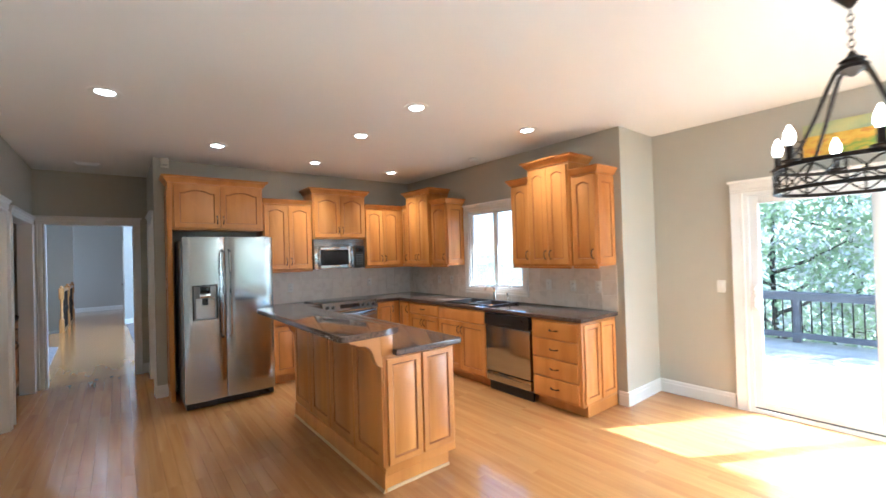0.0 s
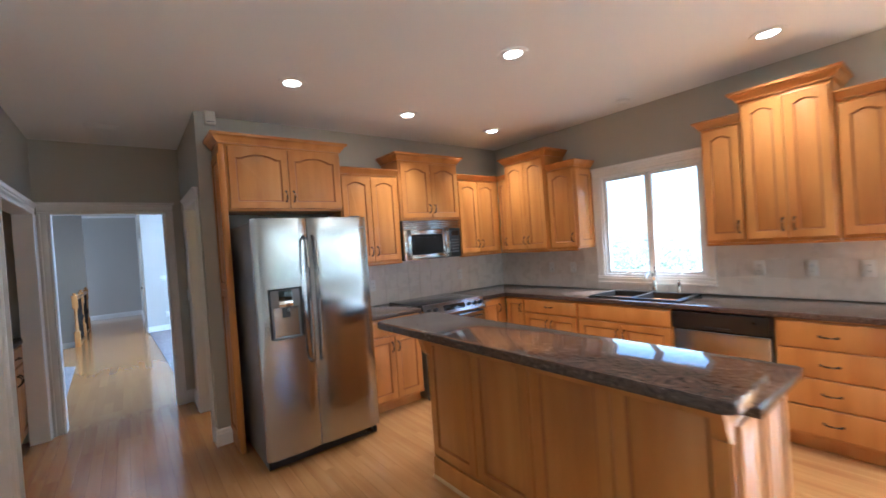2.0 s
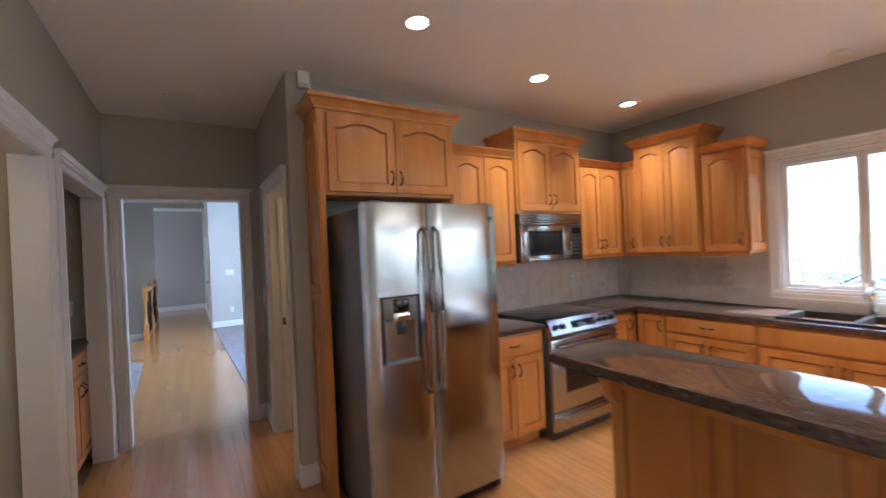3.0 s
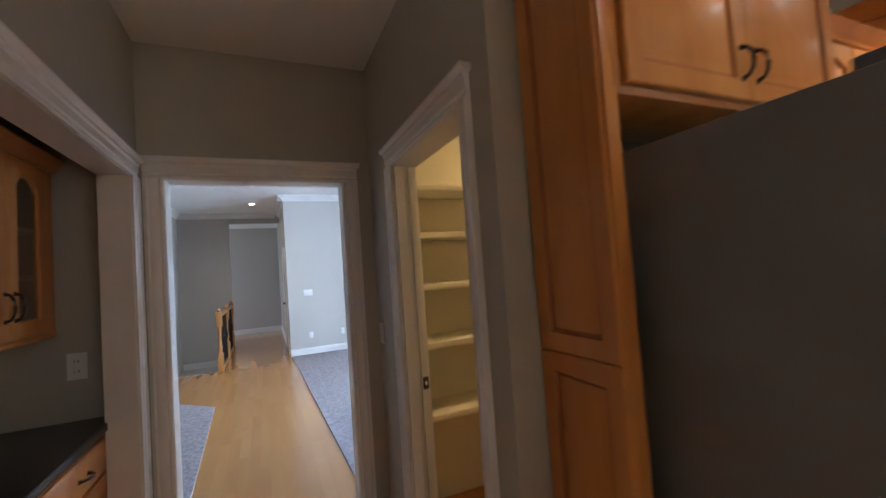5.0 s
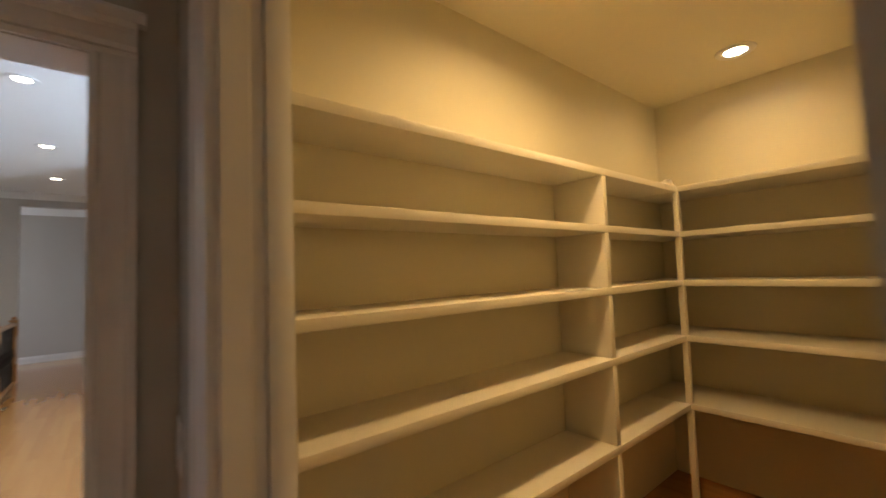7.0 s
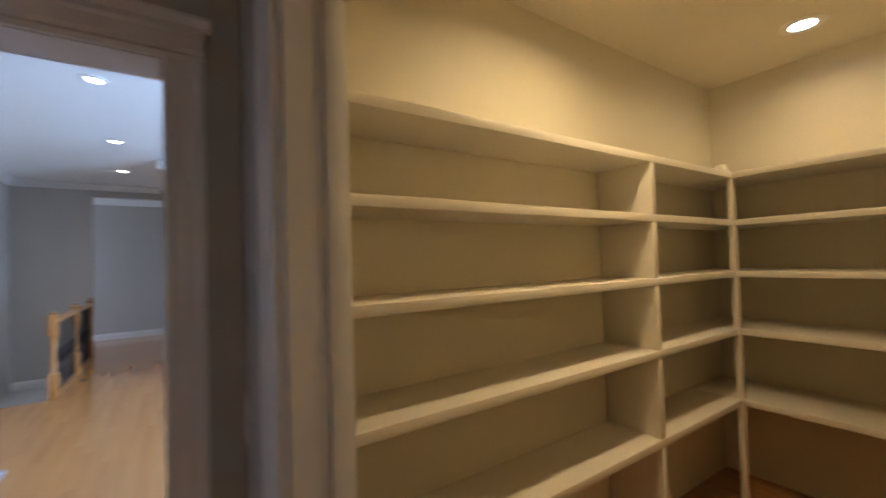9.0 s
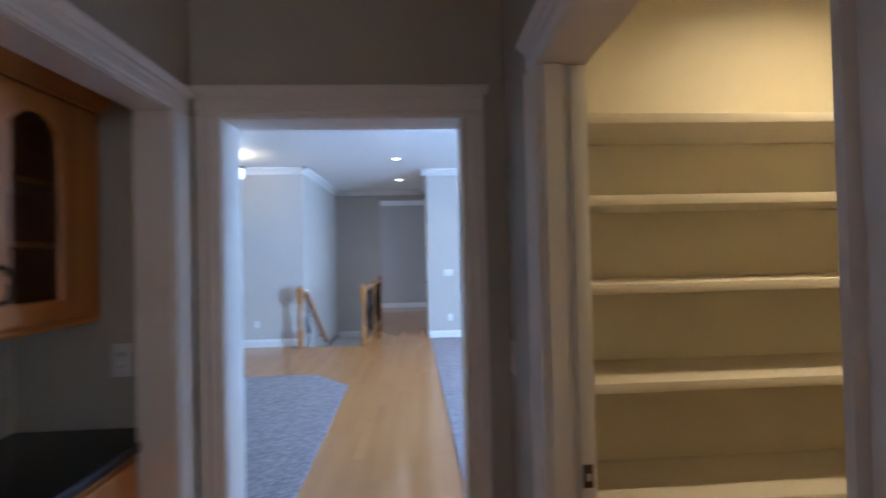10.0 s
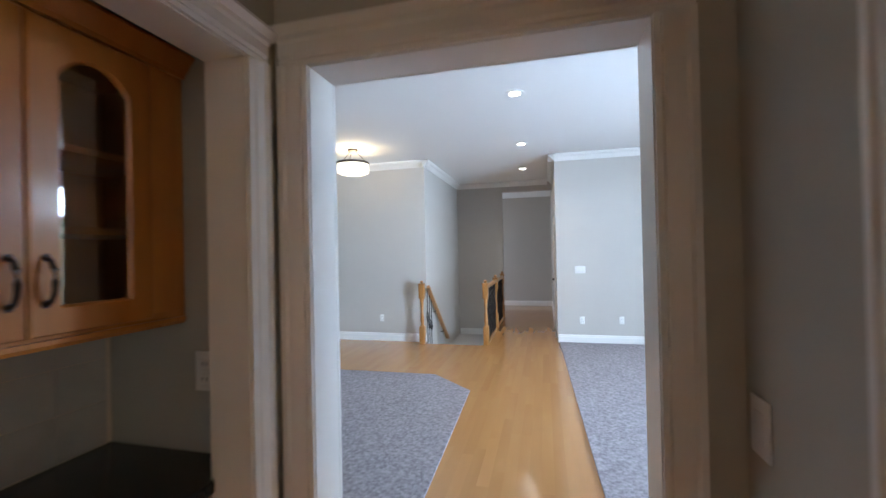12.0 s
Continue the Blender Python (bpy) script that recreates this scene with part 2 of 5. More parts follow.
def lathe(bm, profile, seg=20, center=(0, 0, 0), axis="z"):
    """Rings of (radius, height), closed at both ends."""
    c = Vector(center)
    rings = []
    for r, h in profile:
        ring = []
        for i in range(seg):
            a = 2 * math.pi * i / seg
            p = (r * math.cos(a), r * math.sin(a), h)
            p = {"z": p, "y": (p[0], p[2], p[1]), "x": (p[2], p[0], p[1])}[axis]
            ring.append(bm.verts.new(c + Vector(p)))
        rings.append(ring)
    for r0, r1 in zip(rings, rings[1:]):
        for i in range(seg):
            bm.faces.new((r0[i], r0[(i + 1) % seg], r1[(i + 1) % seg], r1[i]))
    bm.faces.new(rings[0][::-1])
    bm.faces.new(rings[-1])
    return bm


def tube(bm, pts, r, seg=8):
    """A round bar along a line of points."""
    pts = [Vector(p) for p in pts]
    rings = []
    for i, p in enumerate(pts):
        d = (pts[min(i + 1, len(pts) - 1)] - pts[max(i - 1, 0)]).normalized()
        side = d.cross(Vector((0, 0, 1)))
        if side.length < 1e-3:
            side = d.cross(Vector((0, 1, 0)))
        side.normalize()
        up = side.cross(d)
        rr = r[i] if isinstance(r, (list, tuple)) else r
        rings.append([bm.verts.new(p + rr * (side * math.cos(2 * math.pi * k / seg) + up * math.sin(2 * math.pi * k / seg))) for k in range(seg)])
    for r0, r1 in zip(rings, rings[1:]):
        for k in range(seg):
            bm.faces.new((r0[k], r0[(k + 1) % seg], r1[(k + 1) % seg], r1[k]))
    bm.faces.new(rings[0][::-1])
    bm.faces.new(rings[-1])
    return bm


def wall_mesh(axis, t0, t1, a0, a1, z0, z1, openings=()):
    """A wall of thickness t0..t1 that runs a0..a1 along x or y, with openings (lo, hi, bottom, top)."""
    bm = bmesh.new()

    def put(lo, hi, zb, zt):
        if hi - lo > 1e-4 and zt - zb > 1e-4:
            if axis == "x":
                box(bm, lo, hi, t0, t1, zb, zt)
            else:
                box(bm, t0, t1, lo, hi, zb, zt)
    at = a0
    for lo, hi, zb, zt in sorted(openings):
        put(at, lo, z0, z1)
        put(lo, hi, z0, zb)
        put(lo, hi, zt, z1)
        at = hi
    put(at, a1, z0, z1)
    return bm


BASE_PROFILE = [(0, 0), (0.016, 0), (0.016, 0.095), (0.012, 0.105), (0.012, 0.12), (0.006, 0.135), (0, 0.135)]


def baseboard(axis, face, sign, a, b, z=0.0, name="baseboard"):
    pts = [(face + sign * u, z + v) for u, v in BASE_PROFILE]
    bm = bmesh.new()
    if axis == "x":
        prism(bm, pts, a, b, "x")
    else:
        prism(bm, [(u, v) for u, v in pts], a, b, "y")
    return structure(name, bm, TRIM, "white painted baseboard along the wall", "baseboard")


CASE_PROFILE = [(0, 0), (0, 0.012), (0.012, 0.016), (0.02, 0.012), (0.03, 0.018), (0.062, 0.018), (0.07, 0.024), (0.085, 0.024), (0.085, 0)]


def casing(name, axis, face, sign, lo, hi, top, bottom=0.0, left=True, right=True, head=True, crown=True, sill=False, material=None, w=0.085):
    """Moulded casing round an opening in a wall face; lo..hi along the wall, proud by sign."""
    bm = bmesh.new()
    k = w / 0.085
    legs = []

    def leg(edge, away, z0, z1):
        pts = [(edge + away * u * k, face + sign * v) for u, v in CASE_PROFILE]
        if axis == "y":
            pts = [(v, u) for u, v in pts]
        legs.append(prism(bmesh.new(), pts, z0, z1, "z"))
    if left:
        leg(lo, -1, bottom, top)
    if right:
        leg(hi, 1, bottom, top)
    a, b = lo - (w if left else 0), hi + (w if right else 0)
    ext = "x" if axis == "x" else "y"
    if head:
        prism(bm, [(face + sign * v, top + u * k) for u, v in CASE_PROFILE], a, b, ext)
        if crown:
            prism(bm, [(face, top + w), (face + sign * 0.026, top + w), (face + sign * 0.04, top + w + 0.014), (face + sign * 0.04, top + w + 0.022), (face, top + w + 0.022)], a - 0.016, b + 0.016, ext)
    if sill:
        prism(bm, [(face + sign * v, bottom - u * k) for u, v in CASE_PROFILE], a, b, ext)
    ob = structure(name, bm, material or TRIM, "white moulded casing round the opening", "door casing")
    for m in legs:
        part("casing_leg", m, material or TRIM, ob)
    return ob


def jamb(name, axis, t0, t1, lo, hi, top, bottom=0.0, th=0.003):
    """Lining boards of an opening through a wall of thickness t0..t1."""
    ex = 0.002

    def board(l0, l1, z0, z1):
        return boxed(l0, l1, t0 - ex, t1 + ex, z0, z1) if axis == "x" else boxed(t0 - ex, t1 + ex, l0, l1, z0, z1)
    ob = structure(name, board(lo - 0.001, hi + 0.001, top - th, top + 0.001), TRIM, "white painted jamb lining of the opening", "door jamb")
    part("jamb_leg", board(lo - 0.001, lo + th, bottom, top - th), TRIM, ob)
    part("jamb_leg", board(hi - th, hi + 0.001, bottom, top - th), TRIM, ob)
    return ob


# plan: kitchen and hall (ceiling H), pantry, niche, living room (ceiling LH)
H, LH = 2.74, 3.10
WX, DX, BY = 4.09, 4.78, 5.40          # sink-window wall, dining wall, back wall of the kitchen
HL, HR, EY = -0.60, 0.55, 6.72         # hall: left and right faces, end wall
SOUTH, RETURN_Y = -3.2, 1.65

structure("ceiling", boxed(-0.72, 4.95, SOUTH - 0.1, 5.52, H, H + 0.1), CEIL, "white painted kitchen ceiling", "ceiling")
structure("ceiling_hall", boxed(-2.4, 0.665, 5.521, 6.719, H, H + 0.1), CEIL, "white painted hall ceiling", "ceiling")
structure("ceiling_pantry", boxed(0.666, 3.82, 5.521, 6.899, H, H + 0.1), PANTRY, "cream painted pantry ceiling", "ceiling")
structure("ceiling_living", boxed(-5.12, 5.12, 6.80, 15.16, LH, LH + 0.1), CEIL, "white painted living room ceiling", "ceiling")
structure("ceiling_rear_hall", boxed(-3.32, 0.44, 15.161, 17.32, LH - 0.11, LH + 0.1), CEIL, "white painted rear hall ceiling", "ceiling")

structure("wall_window", wall_mesh("y", WX, WX + 0.14, RETURN_Y, BY, 0, H, [(2.90, 3.90, 1.05, 2.125)]), WALL, "greige painted wall with the sink window", "wall")
structure("wall_return", wall_mesh("x", RETURN_Y, RETURN_Y + 0.12, WX + 0.1405, DX + 0.14, 0, H), WALL, "greige painted short return wall", "wall")
structure("wall_dining", wall_mesh("y", DX, DX + 0.14, SOUTH, RETURN_Y, 0, H, [(-0.87, 0.85, 0, 2.02), (-3.0, -1.15, 0.06, 2.02)]), WALL, "pale greige dining wall with the sliding door", "wall")
structure("wall_back", wall_mesh("x", BY, BY + 0.12, 0.6655, WX + 0.14, 0, H), WALL, "greige painted kitchen back wall", "wall")
structure("wall_south", wall_mesh("x", SOUTH - 0.12, SOUTH, -0.72, DX + 0.14, 0, H, [(2.6, 4.6, 0.75, 2.2)]), WALL, "greige painted dining wall with an added unseen window", "wall")
structure("wall_hall_left", wall_mesh("y", HL - 0.12, HL, SOUTH, EY, 0, H, [(4.20, 5.15, 0, 2.06), (5.43, 6.60, 0, 2.045)]), WALL, "greige painted wall with two cased openings", "wall")
structure("wall_hall_right", wall_mesh("y", HR, HR + 0.115, 5.30, EY, 0, H, [(5.49, 6.262, 0, 2.04)]), WALL, "greige painted wall with the pantry doorway", "wall")
structure("wall_hall_end", wall_mesh("x", EY, EY + 0.125, -2.4, 0.665, 0, LH, [(-0.492, 0.383, 0, 2.055)]), WALL, "greige painted hall end wall with a cased opening", "wall")
# pantry
structure("wall_pantry_side", wall_mesh("x", 6.90, 7.02, 0.6655, 3.82, 0, LH), PANTRY, "cream painted pantry wall behind shelves", "wall")
structure("wall_pantry_far", wall_mesh("y", 3.70, 3.82, 5.5205, 6.90, 0, H), PANTRY, "cream painted pantry end wall", "wall")
structure("wall_pantry_near", wall_mesh("x", 5.5205, 5.56, 0.6655, 3.70, 0, H), PANTRY, "cream painted pantry wall", "wall")
structure("wall_pantry_door_side", wall_mesh("y", 0.6655, 0.672, 5.561, 6.899, 0, H, [(5.561, 6.262, 0, 2.04)]), PANTRY, "cream painted pantry wall by the doorway", "wall")
# niche and the room beyond the first opening
structure("wall_niche_back", wall_mesh("y", -1.34, -1.22, 5.33, EY, 0, H), WALL, "greige painted niche back wall", "wall")
structure("wall_niche_near", wall_mesh("x", 5.21, 5.33, -1.34, HL - 0.1205, 0, H), WALL, "greige painted niche end wall", "wall")
structure("wall_side_room_far", wall_mesh("x", 5.19, 5.2095, -2.4, HL - 0.1205, 0, H), WALL, "tan painted side room wall", "wall")
structure("wall_side_room_back", wall_mesh("y", -2.4, -2.28, 3.6, 5.19, 0, H), WALL, "tan painted side room wall", "wall")
structure("wall_side_room_near", wall_mesh("x", 3.48, 3.6, -2.4, HL - 0.1205, 0, H), WALL, "tan painted side room wall", "wall")
structure("ceiling_side_room", boxed(-2.4, -0.721, 3.48, 5.52, H + 0.0005, H + 0.1), CEIL, "white side room ceiling", "ceiling")
# living room
structure("wall_living_right", wall_mesh("x", 12.69, 12.81, 0.32, 5.0, 0, LH), LIVING_WALL, "pale grey painted living room wall", "wall")
structure("wall_living_window", wall_mesh("y", 5.0, 5.12, 6.88, 12.81, 0, LH, [(7.2, 8.5, 0.6, 2.4), (9.85, 10.65, 0.62, 2.66)]), LIVING_WALL, "pale grey living room wall with windows", "wall")
structure("wall_living_left", wall_mesh("y", -5.12, -5.0, 6.84, 12.52, 0, LH), LIVING_WALL, "pale grey living room wall", "wall")
structure("wall_living_near_right", wall_mesh("x", 7.0205, 7.03, 0.70, 5.0, 0, LH), LIVING_WALL, "pale grey living room wall", "wall")
structure("wall_living_near_left", wall_mesh("x", 6.8455, 6.855, -5.0, -0.7, 0, LH), LIVING_WALL, "pale grey living room wall", "wall")
structure("wall_stair_front", wall_mesh("x", 12.40, 12.52, -5.0, -1.84, -1.2, LH), LIVING_WALL, "pale grey wall beside the stairs", "wall")
structure("wall_stair_left", wall_mesh("y", -1.96, -1.84, 12.5205, 15.1, -1.2, LH), LIVING_WALL, "pale grey stairwell wall", "wall")
structure("wall_stair_back", wall_mesh("x", 15.1, 15.22, -1.96, 0.32, -1.2, LH, [(-0.79, 0.3195, -0.012, 2.87)]), LIVING_WALL, "grey wall with an opening to the rear hall", "wall")
structure("wall_corridor", wall_mesh("y", 0.32, 0.44, 12.8105, 17.2, 0, LH, [(13.1, 13.92, 0, 2.06)]), LIVING_WALL, "pale grey corridor wall with a door", "wall")
structure("wall_rear_hall", wall_mesh("x", 17.2, 17.32, -3.2, 0.44, 0, LH), LIVING_WALL, "grey painted rear hall wall", "wall")
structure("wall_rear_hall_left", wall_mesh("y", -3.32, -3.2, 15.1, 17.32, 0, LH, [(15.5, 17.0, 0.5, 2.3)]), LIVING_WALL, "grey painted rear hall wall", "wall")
structure("wall_rear_hall_front", wall_mesh("x", 15.1, 15.22, -3.2, -1.9605, 0, LH), LIVING_WALL, "grey painted rear hall wall", "wall")
structure("wall_closet", wall_mesh("y", 1.2, 1.3, 12.8105, 14.4, 0, LH), LIVING_WALL, "grey wall behind the corridor door", "wall")

# sub-floor under the boards
fb = bmesh.new()
for x0, x1, y0, y1 in ((-2.4, 4.95, SOUTH, 5.21), (-1.34, 0.69, 5.21, 6.72), (0.69, 3.82, 5.21, 7.02), (-0.8, 0.69, 6.72, 7.0), (-5.0, 5.0, 7.0, 12.28), (-0.79, 1.3, 12.28, 17.2), (-5.0, -1.84, 12.28, 12.4), (-3.2, -0.79, 15.22, 17.2)):
    box(fb, x0, x1, y0, y1, -0.12, -0.008)
structure("floor", fb, SUBFLOOR, "honey maple strip floor", "floor")

# carpets are let into the board floor
def flat_piece(name, pts, z0, z1, material, label, category):
    bm = bmesh.new()
    prism(bm, pts, z0, z1, "z")
    return structure(name, bm, material, label, category)


CARPET_LEFT = [(-0.58, 6.860), (-0.69, 10.10), (-1.216, 10.60), (-5.0, 10.55), (-5.0, 6.860)]
CARPET_RIGHT = [(0.50, 7.035), (5.0, 7.035), (5.0, 12.69), (0.345, 12.69)]
flat_piece("carpet_left", CARPET_LEFT, -0.0075, 0.012, CARPET, "grey cut pile carpet with an angled corner", "carpet")
flat_piece("carpet_right", CARPET_RIGHT, -0.0075, 0.012, CARPET, "grey cut pile carpet along the board floor", "carpet")

# stairs going down beside the corridor
for i in range(2):
    structure("stair_step", boxed(-1.84, -0.84, 12.28 + 0.27 * i, 12.55 + 0.27 * i, -1.2, -0.18 * (i + 1), 0.0), PALE_CARPET, "pale carpeted stair step going down", "stair step")
structure("stair_landing", boxed(-1.84, -0.84, 12.82, 15.1, -1.2, -0.40), PALE_CARPET, "pale carpeted stair landing", "landing")
structure("stair_skirt", boxed(-0.84, -0.791, 12.28, 15.1, -1.2, -0.002), TRIM, "white painted stairwell skirt", "trim")
baseboard("x", 15.1, -1, -1.82, -0.84, -0.40)

# casings and jambs
jamb("jamb_hall_end", "x", EY, EY + 0.125, -0.492, 0.383, 2.055)
casing("casing_hall_end", "x", EY, -1, -0.492, 0.383, 2.055)
casing("casing_living_side", "x", EY + 0.135, 1, -0.492, 0.383, 2.055)
jamb("jamb_pantry", "y", HR, HR + 0.122, 5.49, 6.262, 2.04)
structure("jamb_stop_pantry", boxed(HR + 0.004, HR + 0.052, 6.2455, 6.2588, 0.004, 2.036, 0.003), TRIM, "white stop strip of the pantry jamb", "door jamb")
casing("casing_pantry", "y", HR, -1, 5.49, 6.262, 2.04, w=0.076)
jamb("jamb_niche", "y", HL - 0.12, HL, 5.43, 6.60, 2.045)
casing("casing_niche", "y", HL, 1, 5.43, 6.60, 2.045, w=0.07)
jamb("jamb_side_room", "y", HL - 0.12, HL, 4.20, 5.15, 2.06)
casing("casing_side_room", "y", HL, 1, 4.20, 5.15, 2.06)

# baseboards
baseboard("x", 5.30, -1, HR - 0.0165, 0.654)
baseboard("y", HR, -1, 6.352, EY)
baseboard("y", HR, -1, 5.29, 5.37)
baseboard("x", EY, -1, 0.47, HR)
baseboard("x", RETURN_Y, -1, WX - 0.014, DX - 0.016)
baseboard("y", WX, -1, RETURN_Y - 0.016, 1.735)
baseboard("y", DX, -1, 0.96, RETURN_Y)
baseboard("x", SOUTH, 1, HL, DX - 0.017)
baseboard("y", HL, 1, SOUTH + 0.017, 4.10)
baseboard("x", 12.69, -1, 0.32, 4.98)
baseboard("x", 12.40, -1, -5.0, -1.845)
baseboard("x", 17.2, -1, -3.2, 0.32)
baseboard("y", 0.32, -1, 14.03, 17.18)
baseboard("y", -5.0, 1, 6.9, 12.38)

# crown moulding of the living room
CROWN = [(0, 0), (0.02, 0), (0.028, 0.018), (0.06, 0.06), (0.085, 0.072), (0.10, 0.09), (0.10, 0.11), (0, 0.11)]


def crown_run(axis, face, sign, a, b):
    bm = bmesh.new()
    prism(bm, [(face + sign * u, LH - 0.11 + v) for u, v in CROWN], a, b, axis)
    return structure("crown_moulding", bm, TRIM, "white crown moulding under the ceiling", "crown moulding")


crown_run("x", 12.69, -1, 0.22, 5.0)
crown_run("x", 12.40, -1, -5.0, -1.74)
crown_run("y", -1.84, 1, 12.30, 15.0)
crown_run("x", 15.1, -1, -1.84, 0.22)
crown_run("y", 0.32, -1, 12.59, 15.1)
crown_run("y", -5.0, 1, 6.9, 12.3)


# windows
def window_unit(name, at, width, height, rz, lights, label):
    """A window in its opening: frame, sashes with panes; local x along the wall, -y into the room, origin bottom middle."""
    top = thing(name, pose(*at, 0, 0, rz), label, "window")
    top["kind"] = "structure"
    bm = bmesh.new()
    w, d = width / 2, 0.10
    for x0, x1, z0, z1 in ((-w, -w + 0.03, 0, height), (w - 0.03, w, 0, height), (-w + 0.03, w - 0.03, 0, 0.03), (-w + 0.03, w - 0.03, height - 0.03, height)):
        box(bm, x0, x1, 0.005, d, z0, z1)
    part("window_frame", bm, VINYL, top)
    inner = width - 0.06
    sw = inner / lights
    for i in range(lights):
        a = -w + 0.03 + sw * i + 0.002
        b = a + sw - 0.004
        bm = bmesh.new()
        f = 0.032
        for x0, x1, z0, z1 in ((a, a + f, 0.032, height - 0.032), (b - f, b, 0.032, height - 0.032), (a + f, b - f, 0.032, 0.032 + f), (a + f, b - f, height - 0.032 - f, height - 0.032)):
            box(bm, x0, x1, 0.03, 0.075, z0, z1, 0.004)
        sash = part("sash", bm, VINYL, top)
        pane = part("pane", boxed(a + f - 0.004, b - f + 0.004, 0.05, 0.056, 0.032 + f - 0.004, height - 0.032 - f + 0.004), GLASS, sash)
        pane.visible_shadow = False
        bm = bmesh.new()
        c = (a + b) / 2
        box(bm, c - 0.03, c + 0.03, 0.008, 0.032, 0.031, 0.047, 0.004)
        tube(bm, [(c, 0.012, 0.045), (c + 0.02, 0.0, 0.052), (c + 0.055, -0.004, 0.05)], 0.006, 6)
        part("crank_handle", bm, PLASTIC, sash)
    return top


window_unit("window_1", (WX, 3.40, 1.05), 1.0, 1.075, -90, 2, "white two-light casement window over the sink")
casing("window_casing", "y", WX, -1, 2.915, 3.885, 2.11, 1.063, sill=True, crown=True, w=0.078)
# unseen south window, added to let light into the dining end
window_unit("window_2", (3.6, SOUTH, 0.75), 2.0, 1.45, 180, 3, "wide white unseen window added to light the dining end")
# unseen glazing, added so more sun bounces off the dining floor
window_unit("window_6", (DX, -2.075, 0.06), 1.85, 1.96, -90, 2, "tall white unseen window added to let in more sun")
# unseen window, added only to carry the rear hall fill
window_unit("window_4", (-3.2, 16.25, 0.5), 1.5, 1.8, 90, 2, "white unseen window added to light the rear hall")
# unseen window, added where its light misses the hall niche
window_unit("window_3", (5.0, 7.85, 0.6), 1.3, 1.8, -90, 2, "white unseen living room window added for daylight")
garden_window = window_unit("window_5", (5.0, 10.25, 0.62), 0.8, 2.04, -90, 1, "tall white unseen living room window added for daylight with garden view")
part("transom_bar", boxed(-0.335, 0.335, 0.032, 0.08, 1.50, 1.57, 0.004), VINYL, garden_window)


# sliding glass door
def sliding_door():
    top = thing("door_slider", pose(DX, -0.01, 0, 0, 0, -90), "white sliding glass patio door with a pull handle", "sliding door")
    top["kind"] = "structure"
    w, h = 0.86, 2.02
    bm = bmesh.new()
    for x0, x1, z0, z1 in ((-w, -w + 0.035, 0.0, h), (w - 0.035, w, 0.0, h), (-w + 0.035, w - 0.035, h - 0.035, h), (-w + 0.035, w - 0.035, 0.0, 0.03)):
        box(bm, x0, x1, 0.0, 0.13, z0, z1)
    part("door_frame", bm, VINYL, top)
    bm = bmesh.new()
    for y in (0.03, 0.06, 0.10):
        box(bm, -w + 0.035, w - 0.035, y, y + 0.008, 0.0301, 0.042)
    part("track", bm, DARK_STEEL, top, "grey metal door track")
    for i, (a, b, y) in enumerate(((-w + 0.037, 0.04, 0.025), (-0.04, w - 0.037, 0.075))):
        bm = bmesh.new()
        f = 0.07
        for x0, x1, z0, z1 in ((a, a + f, 0.044, h - 0.037), (b - f, b, 0.044, h - 0.037), (a + f, b - f, 0.044, 0.044 + f), (a + f, b - f, h - 0.037 - f, h - 0.037)):
            box(bm, x0, x1, y, y + 0.04, z0, z1, 0.004)
        leaf = part("door_leaf", bm, VINYL, top)
        pane = part("pane", boxed(a + f - 0.005, b - f + 0.005, y + 0.017, y + 0.023, 0.044 + f - 0.005, h - 0.037 - f + 0.005), GLASS, leaf)
        pane.visible_shadow = False
        if i == 0:
            bm = bmesh.new()
            box(bm, a + 0.012, a + 0.058, y - 0.012, y, 0.93, 1.17, 0.004)
            tube(bm, [(a + 0.035, y - 0.01, 0.95), (a + 0.035, y - 0.045, 0.98), (a + 0.035, y - 0.05, 1.05), (a + 0.035, y - 0.045, 1.12), (a + 0.035, y - 0.01, 1.15)], 0.009, 8)
            part("door_handle", bm, PLASTIC, leaf, "white pull handle")


sliding_door()
casing("casing_slider", "y", DX, -1, -0.87, 0.85, 2.02, w=0.095)


def cased_door():
    """Panel door of the corridor, closed in its frame."""
    top = thing("door_corridor", pose(0.32, 13.51, 0, 0, 0, -90), "white panelled corridor door with brass knob", "door")
    top["kind"] = "structure"
    bm = bmesh.new()
    box(bm, -0.395, 0.395, 0.02, 0.058, 0.008, 2.05, 0.002)
    for x0, x1 in ((-0.30, -0.04), (0.04, 0.30)):
        for z0, z1 in ((0.22, 0.85), (1.0, 1.55), (1.68, 1.92)):
            box(bm, x0, x1, 0.012, 0.0201, z0, z1, 0.006)
    leaf = part("door_leaf", bm, TRIM, top)
    bm = bmesh.new()
    lathe(bm, [(0.026, 0.0), (0.026, 0.006), (0.01, 0.01), (0.01, 0.035), (0.024, 0.045), (0.028, 0.06), (0.018, 0.07)], 14)
    part("door_knob", bm, BRONZE, leaf, "dark round knob", pose(-0.33, 0.02, 0.96, 90, 0, 0))
    for z in (0.25, 1.05, 1.8):
        part("hinge", boxed(0.385, 0.41, 0.0, 0.02, z, z + 0.09, 0.002), BRONZE, leaf, "dark hinge")


cased_door()
casing("casing_corridor_door", "y", 0.32, -1, 13.1, 13.92, 2.06, crown=False, w=0.07)


